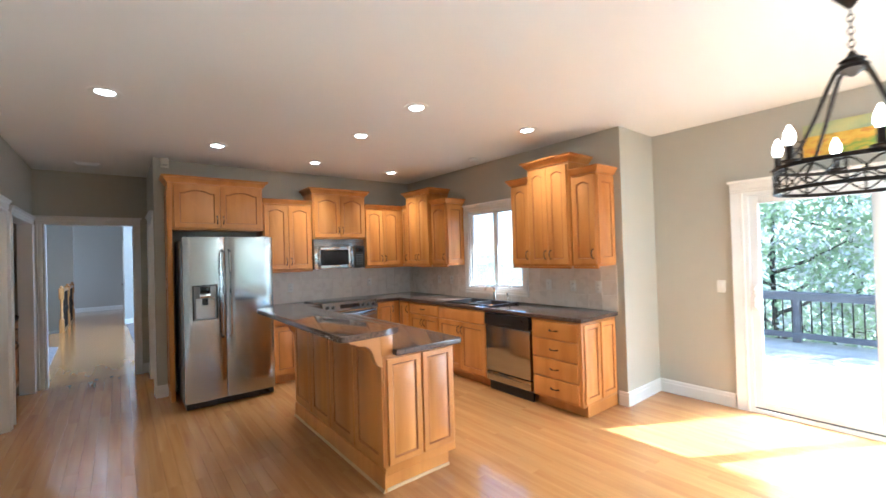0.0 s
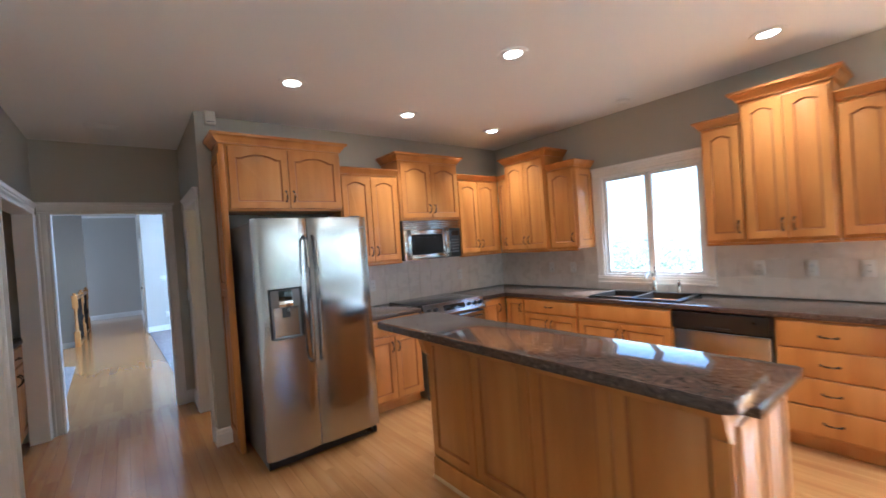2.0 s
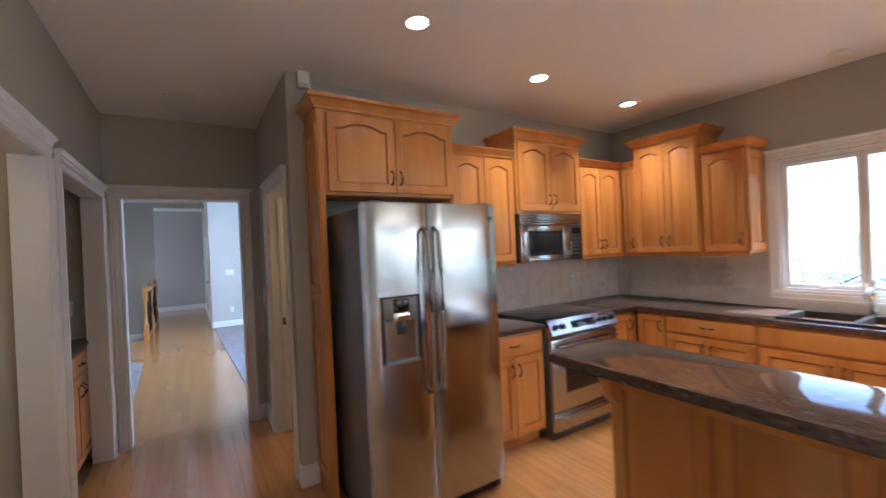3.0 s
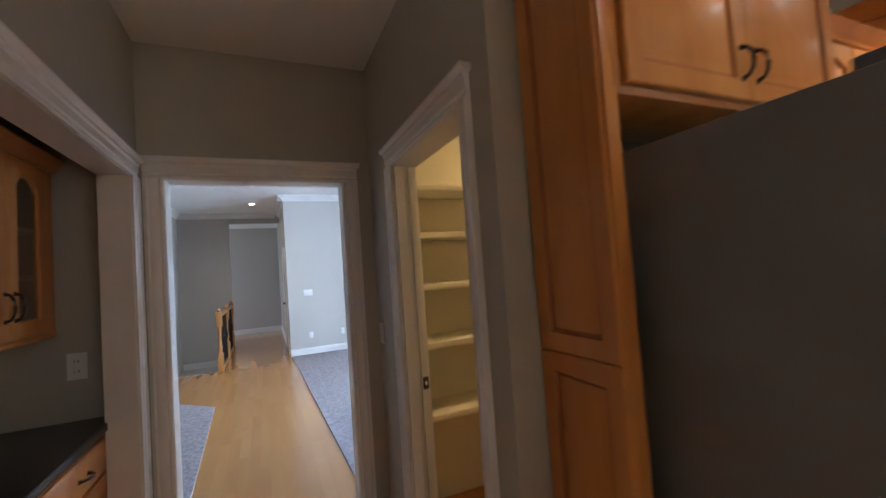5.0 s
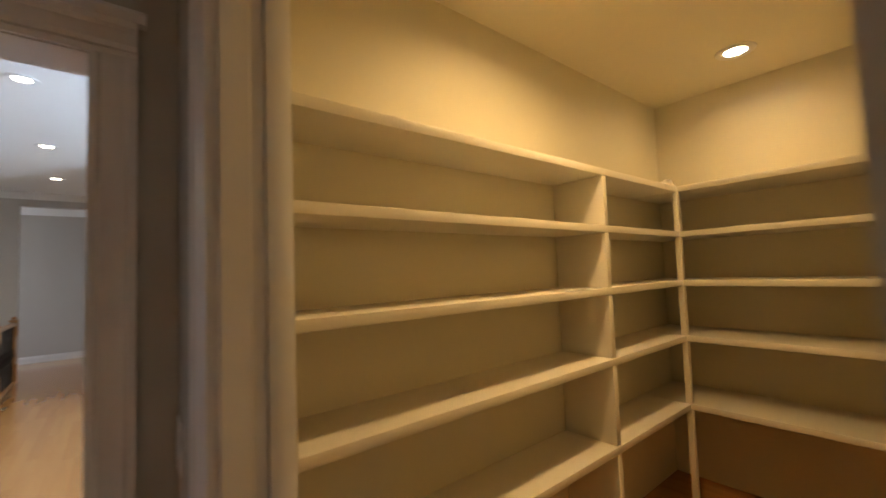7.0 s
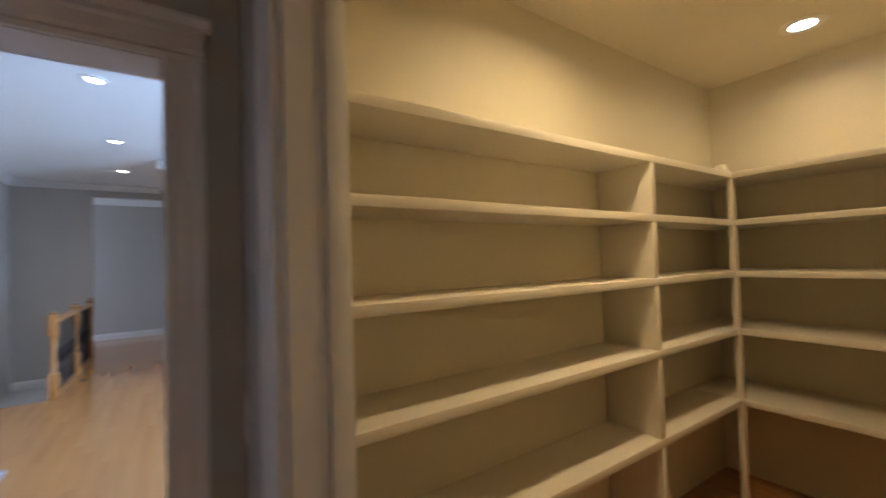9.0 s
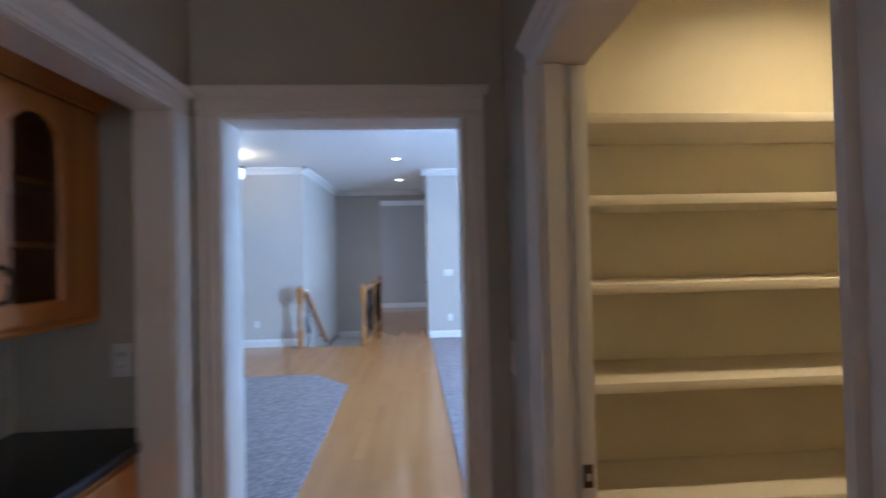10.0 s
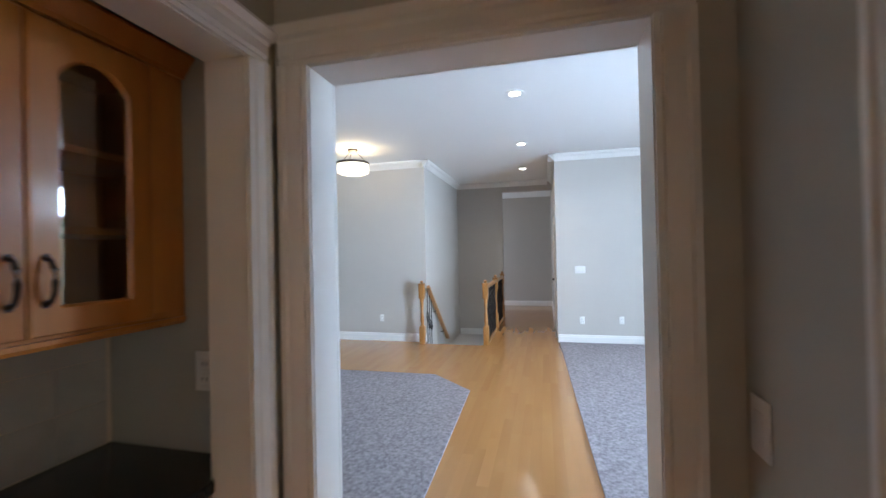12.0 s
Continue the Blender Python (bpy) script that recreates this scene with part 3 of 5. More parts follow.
# cabinets: local x to the right, y into the cabinet, z up; the face frame stands at y = 0
def panel_door(bm, w, h, arch=0.0, stile=0.055, th=0.02, m=None):
    """Raised-panel door or drawer front with its front at y = -th; arch: rise of the cathedral top."""
    arch = min(arch, 0.085 * w)
    k = 20 if arch else 1
    s = min(stile, w * 0.28, h * 0.3)
    start = len(bm.verts)

    def outline(inset, y, arched):
        top = h - inset
        pts = [(inset, inset), (w - inset, inset)]
        for i in range(k + 1):
            u = i / k
            x = w - inset - u * (w - 2 * inset)
            z = top
            if arched and arch:
                a = abs(2 * u - 1)
                z = top - arch * min(1.0, (a / 0.8) ** 2)
            pts.append((x, z))
        return [bm.verts.new((x, y, z)) for x, z in pts]
    e = 0.004
    rings = [outline(0, 0, False), outline(0, -th + e, False), outline(e, -th, False), outline(s, -th, True), outline(s + 0.006, -th + 0.009, True),
             outline(s + 0.012, -th + 0.009, True), outline(s + 0.03, -th + 0.001, True)]
    n = len(rings[0])
    for r, (a, b) in enumerate(zip(rings, rings[1:])):
        for i in range(n):
            f = bm.faces.new((a[i], a[(i + 1) % n], b[(i + 1) % n], b[i]))
            # the two groove rings take the darker brown
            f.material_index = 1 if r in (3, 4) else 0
    bm.faces.new(rings[-1])
    bm.faces.new(rings[0][::-1])
    if m is not None:
        bm.verts.ensure_lookup_table()
        for v in bm.verts[start:]:
            v.co = m @ v.co
    return bm


def slab_front(bm, w, h, th=0.02):
    e, s = 0.008, 0.012

    def ring(i, y):
        return [bm.verts.new(p) for p in ((i, y, i), (w - i, y, i), (w - i, y, h - i), (i, y, h - i))]
    rings = [ring(0, 0), ring(0, -th + e), ring(0.004, -th + 0.003), ring(s, -th)]
    for a, b in zip(rings, rings[1:]):
        for i in range(4):
            bm.faces.new((a[i], a[(i + 1) % 4], b[(i + 1) % 4], b[i]))
    bm.faces.new(rings[-1])
    bm.faces.new(rings[0][::-1])
    return bm


def pull(bm, length=0.085):
    """Arched bronze pull along local z, standing out to -y."""
    pts = [(0, 0.0, -length / 2), (0, -0.016, -length / 2 + 0.006), (0, -0.026, -length / 4), (0, -0.029, 0), (0, -0.026, length / 4), (0, -0.016, length / 2 - 0.006), (0, 0.0, length / 2)]
    tube(bm, pts, [0.0065, 0.005, 0.0055, 0.0065, 0.0055, 0.005, 0.0065], 8)
    for z in (-length / 2, length / 2):
        lathe(bm, [(0.009, -0.003), (0.009, 0.0), (0.006, 0.002)], 10, (0, 0, z), "y")
    return bm


def crown_mesh(w, d, z, left=True, right=True, h=0.075, out=0.06):
    prof = [(0, 0), (0.012, 0), (0.014, 0.012), (0.026, 0.022), (0.036, 0.04), (0.05, 0.052), (out, 0.056), (out, h), (0.0, h)]
    bm = bmesh.new()
    lines = []
    for o, v in prof:
        xl, xr = (-o if left else 0), (w + o if right else w)
        lines.append([bm.verts.new(p) for p in ((xl, d, z + v), (xl, -o, z + v), (xr, -o, z + v), (xr, d, z + v))])
    for a, b in zip(lines, lines[1:]):
        for i in range(3):
            bm.faces.new((a[i], a[i + 1], b[i + 1], b[i]))
    bm.faces.new(lines[-1])
    bm.faces.new(lines[0][::-1])
    return bm


def fronts(top, spec, mat):
    """Doors and drawer fronts: (kind, x, z, w, h, pull side)."""
    for kind, x, z, w, h, side in spec:
        bm = bmesh.new()
        if kind == "door":
            panel_door(bm, w, h, arch=0.035)
        elif kind == "flat":
            panel_door(bm, w, h, arch=0.0)
        else:
            slab_front(bm, w, h)
        name = "door" if kind in ("door", "flat") else "drawer_front"
        f = part(name, bm, mat, top, "", pose(x, -0.001, z))
        if side:
            bm = pull(bmesh.new())
            px = {"l": 0.03, "r": w - 0.03, "m": w / 2}[side[0]]
            pz = {"b": 0.10, "t": h - 0.10, "m": h / 2}[side[1]]
            ry = 90 if side[0] == "m" else 0
            part("handle", bm, BRONZE, f, "dark bronze arched pull", pose(px, -0.02, pz, 0, ry, 0))


def cabinet(name, m, w, h, d, spec, label, category, group="", crown=None, toe=0.0, sides=(), rail=True):
    top = thing(name, m, label, category, group)
    bm = bmesh.new()
    if toe:
        box(bm, 0, w, 0.0, d, toe, h, 0.002)
        box(bm, 0.0, w, 0.075, d, 0.0, toe)
    else:
        box(bm, 0, w, 0.0, d, 0, h, 0.002)
    part("body", bm, MAPLE, top)
    fronts(top, spec, MAPLE)
    if crown is not None:
        part("crown", crown_mesh(w, d, h, *crown), MAPLE, top)
    if not toe and rail:
        bm = bmesh.new()
        prism(bm, [(-0.004, -0.001), (0.016, -0.001), (0.016, -0.022), (0.004, -0.022), (-0.004, -0.012)], 0, w, "x")
        part("light_rail", bm, MAPLE, top)
    return top


def side_panel(top, w, h, rz, at):
    """A raised panel let into the end of a cabinet."""
    bm = panel_door(bmesh.new(), w, h, 0.0, 0.06, 0.012)
    return part("side_panel", bm, MAPLE, top, "", pose(*at, 0, 0, rz))


UP = "wall cabinets"
LOW = "base cabinets"
g = 0.004


def doors(n, x0, x1, z0, z1, kind="door", top_pull=False):
    out = []
    w = (x1 - x0 - g * (n + 1)) / n
    v = "t" if top_pull else "b"
    for i in range(n):
        side = ("r" if i == 0 else "l") if n == 2 else "r"
        out.append((kind, x0 + g + i * (w + g), z0, w, z1 - z0, side + v))
    return out


# back wall, facing the dining side
def back(x, y, z):
    return pose(x, y, z)


c = cabinet("wall_cabinet", back(0.697, 5.0, 1.89), 0.945, 0.53, 0.295, doors(2, 0.012, 0.933, 0.02, 0.51), "honey maple double-door cabinet above the refrigerator", "cabinet", UP, rail=False)
part("crown", crown_mesh(0.984, 0.295, 0.53), MAPLE, c, "", pose(-0.039, 0, 0))
pnl = thing("tall_side_panel", pose(0.656, 5.0, 0), "honey maple tall end panel beside the refrigerator", "end panel")
part("body", boxed(0.0, 0.040, -0.001, 0.297, 0, 2.418, 0.002), MAPLE, pnl)
for z0, z1 in ((0.12, 1.275), (1.279, 2.34)):
    bm = panel_door(bmesh.new(), 0.285, z1 - z0, 0.0, 0.05, 0.01)
    part("side_panel", bm, MAPLE, pnl, "", pose(0.0, 0.292, z0, 0, 0, -90))
cabinet("wall_cabinet", back(1.660, 5.085, 1.375), 0.635, 0.875, 0.31, doors(2, 0.012, 0.623, 0.02, 0.855), "honey maple double-door wall cabinet beside the microwave", "cabinet", UP, crown=(False, False, 0.06, 0.045))
cabinet("wall_cabinet", back(2.30, 5.055, 1.79), 0.785, 0.625, 0.34, doors(2, 0.012, 0.773, 0.02, 0.60), "taller honey maple wall cabinet above the microwave", "cabinet", UP, crown=(True, True), rail=False)
cabinet("wall_cabinet", back(3.09, 5.085, 1.375), 0.675, 0.875, 0.31, doors(2, 0.012, 0.60, 0.02, 0.855), "honey maple double-door wall cabinet in the corner", "cabinet", UP, crown=(False, False, 0.06, 0.045))


# sink-window wall, facing the hall: local x runs towards the dining side
def sidew(y, z, x=3.77):
    return pose(x, y, z, 0, 0, -90)


cabinet("wall_cabinet", sidew(5.08, 1.375), 0.155, 0.875, 0.315, doors(1, 0.012, 0.15, 0.02, 0.855), "narrow honey maple wall cabinet in the corner", "cabinet", UP, crown=(False, False, 0.06, 0.045))
cabinet("wall_cabinet", sidew(4.922, 1.375, 3.74), 0.60, 1.045, 0.345, doors(2, 0.012, 0.588, 0.02, 1.02), "tall honey maple double-door wall cabinet", "cabinet", UP, crown=(True, True))
c = cabinet("wall_cabinet", sidew(4.318, 1.375), 0.335, 0.865, 0.315, doors(1, 0.008, 0.327, 0.02, 0.845), "honey maple single-door wall cabinet by the window", "cabinet", UP, crown=(False, True, 0.065, 0.05))
side_panel(c, 0.29, 0.82, 90, (0.336, 0.012, 0.022))
cabinet("wall_cabinet", sidew(2.79, 1.375), 0.272, 0.91, 0.315, doors(1, 0.008, 0.264, 0.02, 0.89), "honey maple single-door wall cabinet by the window", "cabinet", UP, crown=(True, False, 0.065, 0.05))
cabinet("wall_cabinet", sidew(2.515, 1.375, 3.735), 0.515, 1.045, 0.35, doors(2, 0.012, 0.503, 0.02, 1.02), "tall honey maple double-door wall cabinet", "cabinet", UP, crown=(True, True))
c = cabinet("wall_cabinet", sidew(1.997, 1.375), 0.270, 0.895, 0.315, doors(1, 0.008, 0.262, 0.02, 0.875), "honey maple single-door wall cabinet at the run's end", "cabinet", UP, crown=(False, True, 0.065, 0.05))
side_panel(c, 0.29, 0.85, 90, (0.271, 0.012, 0.022))

# base cabinets
BH = 0.875
cabinet("base_cabinet", pose(1.665, 4.80, 0), 0.60, BH, 0.595, [("drawer", 0.012, 0.72, 0.576, 0.135, "mm")] + doors(2, 0.010, 0.590, 0.125, 0.705, "flat", True), "honey maple base cabinet beside the refrigerator", "cabinet", LOW, toe=0.10)
cabinet("base_cabinet", pose(3.085, 4.80, 0), 0.395, BH, 0.595, doors(1, 0.012, 0.30, 0.125, 0.855, "flat", True), "honey maple corner base cabinet beside the range", "cabinet", LOW, toe=0.10)


def sideb(y):
    return pose(3.49, y, 0, 0, 0, -90)


cabinet("base_cabinet", sideb(4.795), 0.27, BH, 0.59, doors(1, 0.012, 0.262, 0.125, 0.855, "flat", True), "narrow honey maple corner base cabinet", "cabinet", LOW, toe=0.10)
cabinet("base_cabinet", sideb(4.522), 0.675, BH, 0.59, [("drawer", 0.01, 0.72, 0.655, 0.135, "mm")] + doors(2, 0.008, 0.667, 0.125, 0.705, "flat", True), "honey maple base cabinet with one wide drawer", "cabinet", LOW, toe=0.10)
cabinet("base_cabinet", sideb(3.844), 0.87, BH, 0.59, [("drawer", 0.01, 0.72, 0.85, 0.135, "")] + doors(2, 0.008, 0.862, 0.125, 0.705, "flat", True), "honey maple sink base cabinet with a false drawer", "cabinet", LOW, toe=0.10)
dz = [(0.125, 0.18), (0.312, 0.18), (0.499, 0.18), (0.686, 0.17)]
c = cabinet("base_cabinet", sideb(2.318), 0.565, BH, 0.59, [("drawer", 0.014, z, 0.515, h, "mm") for z, h in dz], "honey maple base cabinet with four drawers", "cabinet", LOW, toe=0.10)
for x0 in (0.03, 0.31):
    bm = panel_door(bmesh.new(), 0.26, 0.72, 0.0, 0.045, 0.012)
    part("side_panel", bm, MAPLE, c, "", pose(0.566, x0, 0.13, 0, 0, 90))


# worktops: slab with a rounded front edge
def worktop(name, outline, z0, z1, label, holes=None, material=None):
    bm = bmesh.new()
    prism(bm, outline, z0, z1, "z")
    es = [e for e in bm.edges if abs(e.verts[0].co.z - e.verts[1].co.z) < 1e-5]
    bmesh.ops.bevel(bm, geom=es, offset=0.009, segments=3, profile=0.5, affect="EDGES")
    ob = new(name, mesh_of(name, bm, material or GRANITE))
    smooth(ob)
    return tagged(ob, label, "worktop")


def rounded(pts, radii, seg=6):
    """A polygon with its corners rounded."""
    out = []
    n = len(pts)
    for i, (p, r) in enumerate(zip(pts, radii)):
        p = Vector(p)
        if r <= 0:
            out.append((p.x, p.y))
            continue
        a, b = (Vector(pts[i - 1]) - p).normalized(), (Vector(pts[(i + 1) % n]) - p).normalized()
        for k in range(seg + 1):
            t = k / seg
            q = (1 - t) ** 2 * (p + a * r) + 2 * t * (1 - t) * p + t * t * (p + b * r)
            out.append((q.x, q.y))
    return out


SK = (3.57, 4.00, 2.96, 3.74)      # sink cut-out
worktop("worktop", [(1.655, 4.765), (2.272, 4.765), (2.272, 5.395), (1.655, 5.395)], BH, 0.915, "brown speckled granite worktop between refrigerator and range")
worktop("worktop", [(3.078, 4.765), (3.455, 4.765), (3.455, SK[3]), (4.085, SK[3]), (4.085, 5.395), (3.078, 5.395)], BH, 0.915, "brown speckled granite worktop in the corner by the sink")
worktop("worktop", [(3.455, 1.725), (4.085, 1.725), (4.085, SK[2]), (3.455, SK[2])], BH, 0.915, "brown speckled granite worktop over the dishwasher")
worktop("worktop_strip", [(3.455, SK[2] + 0.0005), (SK[0], SK[2] + 0.0005), (SK[0], SK[3] - 0.0005), (3.455, SK[3] - 0.0005)], BH, 0.9148, "brown granite strip in front of the sink")
worktop("worktop_strip", [(SK[1], SK[2] + 0.0005), (4.085, SK[2] + 0.0005), (4.085, SK[3] - 0.0005), (SK[1], SK[3] - 0.0005)], BH, 0.9148, "brown granite strip behind the sink")


def sink():
    top = thing("sink", pose(SK[0], SK[2], 0.915), "black double-bowl drop-in sink in the worktop", "sink")
    w, l = SK[1] - SK[0], SK[3] - SK[2]
    bm = bmesh.new()
    for x0, x1, y0, y1 in ((-0.02, 0.03, -0.02, l + 0.02), (w - 0.05, w + 0.02, -0.02, l + 0.02), (0.03, w - 0.05, -0.02, 0.03), (0.03, w - 0.05, l - 0.03, l + 0.02), (0.03, w - 0.05, l / 2 - 0.02, l / 2 + 0.02)):
        box(bm, x0, x1, y0, y1, 0.0005, 0.012, 0.003)
    part("rim", bm, BLACK, top)
    for y0, y1 in ((0.03, l / 2 - 0.02), (l / 2 + 0.02, l - 0.03)):
        bm = bmesh.new()
        x0, x1 = 0.03, w - 0.05
        a = [bm.verts.new(p) for p in ((x0, y0, 0.008), (x1, y0, 0.008), (x1, y1, 0.008), (x0, y1, 0.008))]
        b = [bm.verts.new(p) for p in ((x0 + 0.02, y0 + 0.02, -0.19), (x1 - 0.02, y0 + 0.02, -0.19), (x1 - 0.02, y1 - 0.02, -0.19), (x0 + 0.02, y1 - 0.02, -0.19))]
        for i in range(4):
            bm.faces.new((a[i], b[i], b[(i + 1) % 4], a[(i + 1) % 4]))
        bm.faces.new(b)
        bowl = part("bowl", bm, BLACK, top)
        part("drain", lathe(bmesh.new(), [(0.045, -0.188), (0.045, -0.184), (0.03, -0.182)], 16, ((x0 + x1) / 2, (y0 + y1) / 2, 0)), CHROME, bowl, "chrome drain")


sink()


def faucet():
    top = thing("faucet", pose(4.03, 3.35, 0.915), "chrome kitchen faucet with side sprayer behind the sink", "faucet")
    bm = bmesh.new()
    box(bm, -0.028, 0.028, -0.13, 0.13, 0.0, 0.012, 0.004)
    part("base_plate", bm, CHROME, top)
    bm = bmesh.new()
    lathe(bm, [(0.026, 0.012), (0.024, 0.05), (0.02, 0.10), (0.018, 0.12)], 16)
    tube(bm, [(0, 0, 0.11), (-0.01, 0, 0.16), (-0.05, 0, 0.195), (-0.11, 0, 0.20), (-0.16, 0, 0.175), (-0.175, 0, 0.14)], [0.015, 0.014, 0.013, 0.012, 0.012, 0.013], 10)
    part("spout", bm, CHROME, top)
    part("lever", tube(bmesh.new(), [(0.0, 0, 0.12), (0.02, 0, 0.15), (0.025, 0, 0.21), (0.015, 0, 0.25)], [0.017, 0.012, 0.009, 0.007], 10), CHROME, top)
    part("sprayer", lathe(bmesh.new(), [(0.02, 0.0), (0.018, 0.02), (0.012, 0.03), (0.014, 0.09), (0.018, 0.11), (0.012, 0.125)], 12, (0, -0.22, 0)), CHROME, top)
    return top


faucet()


# tiles of the splashback, joints recessed
def tiles(parent, meshes, mat, axis, face, sign, a0, a1, z0, z1, size, skip=()):
    n = max(1, round((a1 - a0) / size))
    k = max(1, round((z1 - z0) / size))
    w, h = (a1 - a0) / n, (z1 - z0) / k
    for i in range(n):
        for j in range(k):
            a, z = a0 + i * w, z0 + j * h
            if any(a + w > s[0] and a < s[1] and z + h > s[2] and z < s[3] for s in skip):
                continue
            key = (round(w, 4), round(h, 4), axis, sign, mat.name)
            if key not in meshes:
                bm = bmesh.new()
                e = 0.0011
                pts0 = ((e, e), (w - e, e), (w - e, h - e), (e, h - e))
                pts1 = ((2 * e, 2 * e), (w - 2 * e, 2 * e), (w - 2 * e, h - 2 * e), (2 * e, h - 2 * e))

                def at(u, v, d):
                    return (u, sign * d, v) if axis == "x" else (sign * d, u, v)
                r0 = [bm.verts.new(at(u, v, 0.0)) for u, v in pts0]
                r1 = [bm.verts.new(at(u, v, 0.0025)) for u, v in pts0]
                r2 = [bm.verts.new(at(u, v, 0.0032)) for u, v in pts1]
                for p, q in ((r0, r1), (r1, r2)):
                    for t in range(4):
                        bm.faces.new((p[t], p[(t + 1) % 4], q[(t + 1) % 4], q[t]))
                bm.faces.new(r2)
                meshes[key] = mesh_of("tile", bm, mat)
            ob = new("tile", meshes[key])
            ob.parent = parent
            ob.matrix_basis = pose(a, face, z) if axis == "x" else pose(face, a, z)


TM = {}
sp = structure("splashback_back", boxed(1.645, 4.088, BY - 0.004, BY - 0.0005, 0.916, 1.40), GROUT, "beige tiled splashback on the back wall", "splashback")
tiles(sp, TM, TILE, "x", BY - 0.004, -1, 1.645, 4.08, 0.917, 1.375, 0.152)
bm = bmesh.new()
box(bm, WX - 0.004, WX - 0.0005, 1.72, 2.835, 0.916, 1.375)
box(bm, WX - 0.004, WX - 0.0005, 3.965, 5.39, 0.916, 1.375)
box(bm, WX - 0.004, WX - 0.0005, 2.835, 3.965, 0.916, 0.98)
sp = structure("splashback_window", bm, GROUT, "beige tiled splashback on the window wall", "splashback")
tiles(sp, TM, TILE, "y", WX - 0.004, -1, 1.722, 2.832, 0.917, 1.375, 0.152)
tiles(sp, TM, TILE, "y", WX - 0.004, -1, 3.968, 5.385, 0.917, 1.375, 0.152)
tiles(sp, TM, TILE, "y", WX - 0.004, -1, 2.836, 3.964, 0.917, 0.98, 0.15)


# refrigerator
def refrigerator():
    top = thing("refrigerator", pose(0.738, 4.50, 0), "stainless side-by-side refrigerator with ice and water dispenser", "refrigerator")
    W, Hh = 0.872, 1.787
    part("body", boxed(0.004, W - 0.004, 0.075, 0.80, 0.03, Hh - 0.02, 0.004), SIDE_GREY, top, "grey painted steel cabinet")
    split = 0.385
    for i, (a, b) in enumerate(((0.0, split - 0.003), (split + 0.003, W))):
        bm = bmesh.new()
        pts = []
        seg = 10
        for k in range(seg + 1):
            u = k / seg
            x = a + (b - a) * u
            edge = min(u, 1 - u) * (b - a)
            y = 0.006 * (2 * u - 1) ** 2 + (0.012 * (1 - edge / 0.012) ** 2 if edge < 0.012 else 0)
            pts.append((x, y))
        pts += [(b, 0.065), (a, 0.065)]
        prism(bm, pts, 0.085, Hh, "z")
        door = part("door", bm, STEEL, top)
        hx = split - 0.035 if i == 0 else split + 0.035
        bm = bmesh.new()
        tube(bm, [(hx, 0.012, 0.72), (hx, -0.04, 0.75), (hx, -0.058, 0.95), (hx, -0.064, 1.18), (hx, -0.058, 1.42), (hx, -0.04, 1.62), (hx, 0.012, 1.65)], 0.0125, 12)
        part("handle", bm, STEEL, door, "long bowed steel handle")
        if i == 0:
            x0, x1, z0, z1 = 0.078, 0.302, 0.93, 1.285
            zc = z1 - 0.135
            bm = bmesh.new()
            for q in ((x0 - 0.004, x0 + 0.012, z0, z1), (x1 - 0.012, x1 + 0.004, z0, z1), (x0 + 0.0121, x1 - 0.0121, z1 - 0.012, z1)):
                box(bm, q[0], q[1], -0.007, 0.012, q[2], q[3], 0.003)
            disp = part("dispenser", bm, BLACK, door, "black ice and water dispenser")
            part("control_panel", boxed(x0 + 0.0121, x1 - 0.0121, -0.005, 0.01, zc, z1 - 0.0121, 0.002), SIDE_GREY, disp, "grey control panel")
            part("display", boxed(x0 + 0.065, x1 - 0.065, -0.008, -0.0045, zc + 0.048, z1 - 0.016, 0.001), BLACK_GLASS, disp, "black display")
            part("button_bar", boxed(x0 + 0.062, x1 - 0.062, -0.013, -0.0045, zc + 0.004, zc + 0.044, 0.003), CHROME, disp, "bright silver button bar")
            # concave recess between the side rims, with a curved drip tray
            bm = bmesh.new()
            seg, r0, r1 = 12, [], []
            for k in range(seg + 1):
                u = k / seg
                x = x0 + 0.012 + (x1 - x0 - 0.024) * u
                y = 0.010 - 0.012 * (2 * u - 1) ** 2
                r0.append(bm.verts.new((x, y, z0 + 0.004)))
                r1.append(bm.verts.new((x, y, zc)))
            for k in range(seg):
                bm.faces.new((r0[k], r0[k + 1], r1[k + 1], r1[k]))
            rec = part("recess", bm, SIDE_GREY, disp, "concave grey recess")
            smooth(rec, 60)
            part("paddle", boxed(x0 + 0.085, x1 - 0.085, -0.006, 0.006, zc - 0.075, zc - 0.004, 0.003), BLACK, disp)
            bm = bmesh.new()
            tray = [(x0 + 0.008 + (x1 - x0 - 0.016) * k / 10, -0.008 - 0.022 * (1 - (2 * k / 10 - 1) ** 2)) for k in range(11)]
            prism(bm, tray + [(x1 - 0.008, 0.004), (x0 + 0.008, 0.004)], z0 - 0.006, z0 + 0.008, "z")
            part("drip_tray", bm, SIDE_GREY, disp)
    for x in (0.04, W - 0.12):
        part("hinge_cover", boxed(x, x + 0.08, 0.02, 0.14, Hh - 0.0195, Hh + 0.012, 0.006), DARK_STEEL, top)
    bm = bmesh.new()
    box(bm, 0.01, W - 0.01, 0.05, 0.09, 0.012, 0.078, 0.004)
    for k in range(4):
        box(bm, 0.03, W - 0.03, 0.045, 0.05, 0.02 + 0.014 * k, 0.026 + 0.014 * k)
    part("kick_grille", bm, BLACK, top, "black kick grille")
    for x in (0.06, W - 0.06):
        for y in (0.12, 0.72):
            part("foot", lathe(bmesh.new(), [(0.02, 0.0), (0.02, 0.01), (0.012, 0.031)], 10, (x, y, 0)), BLACK, top)
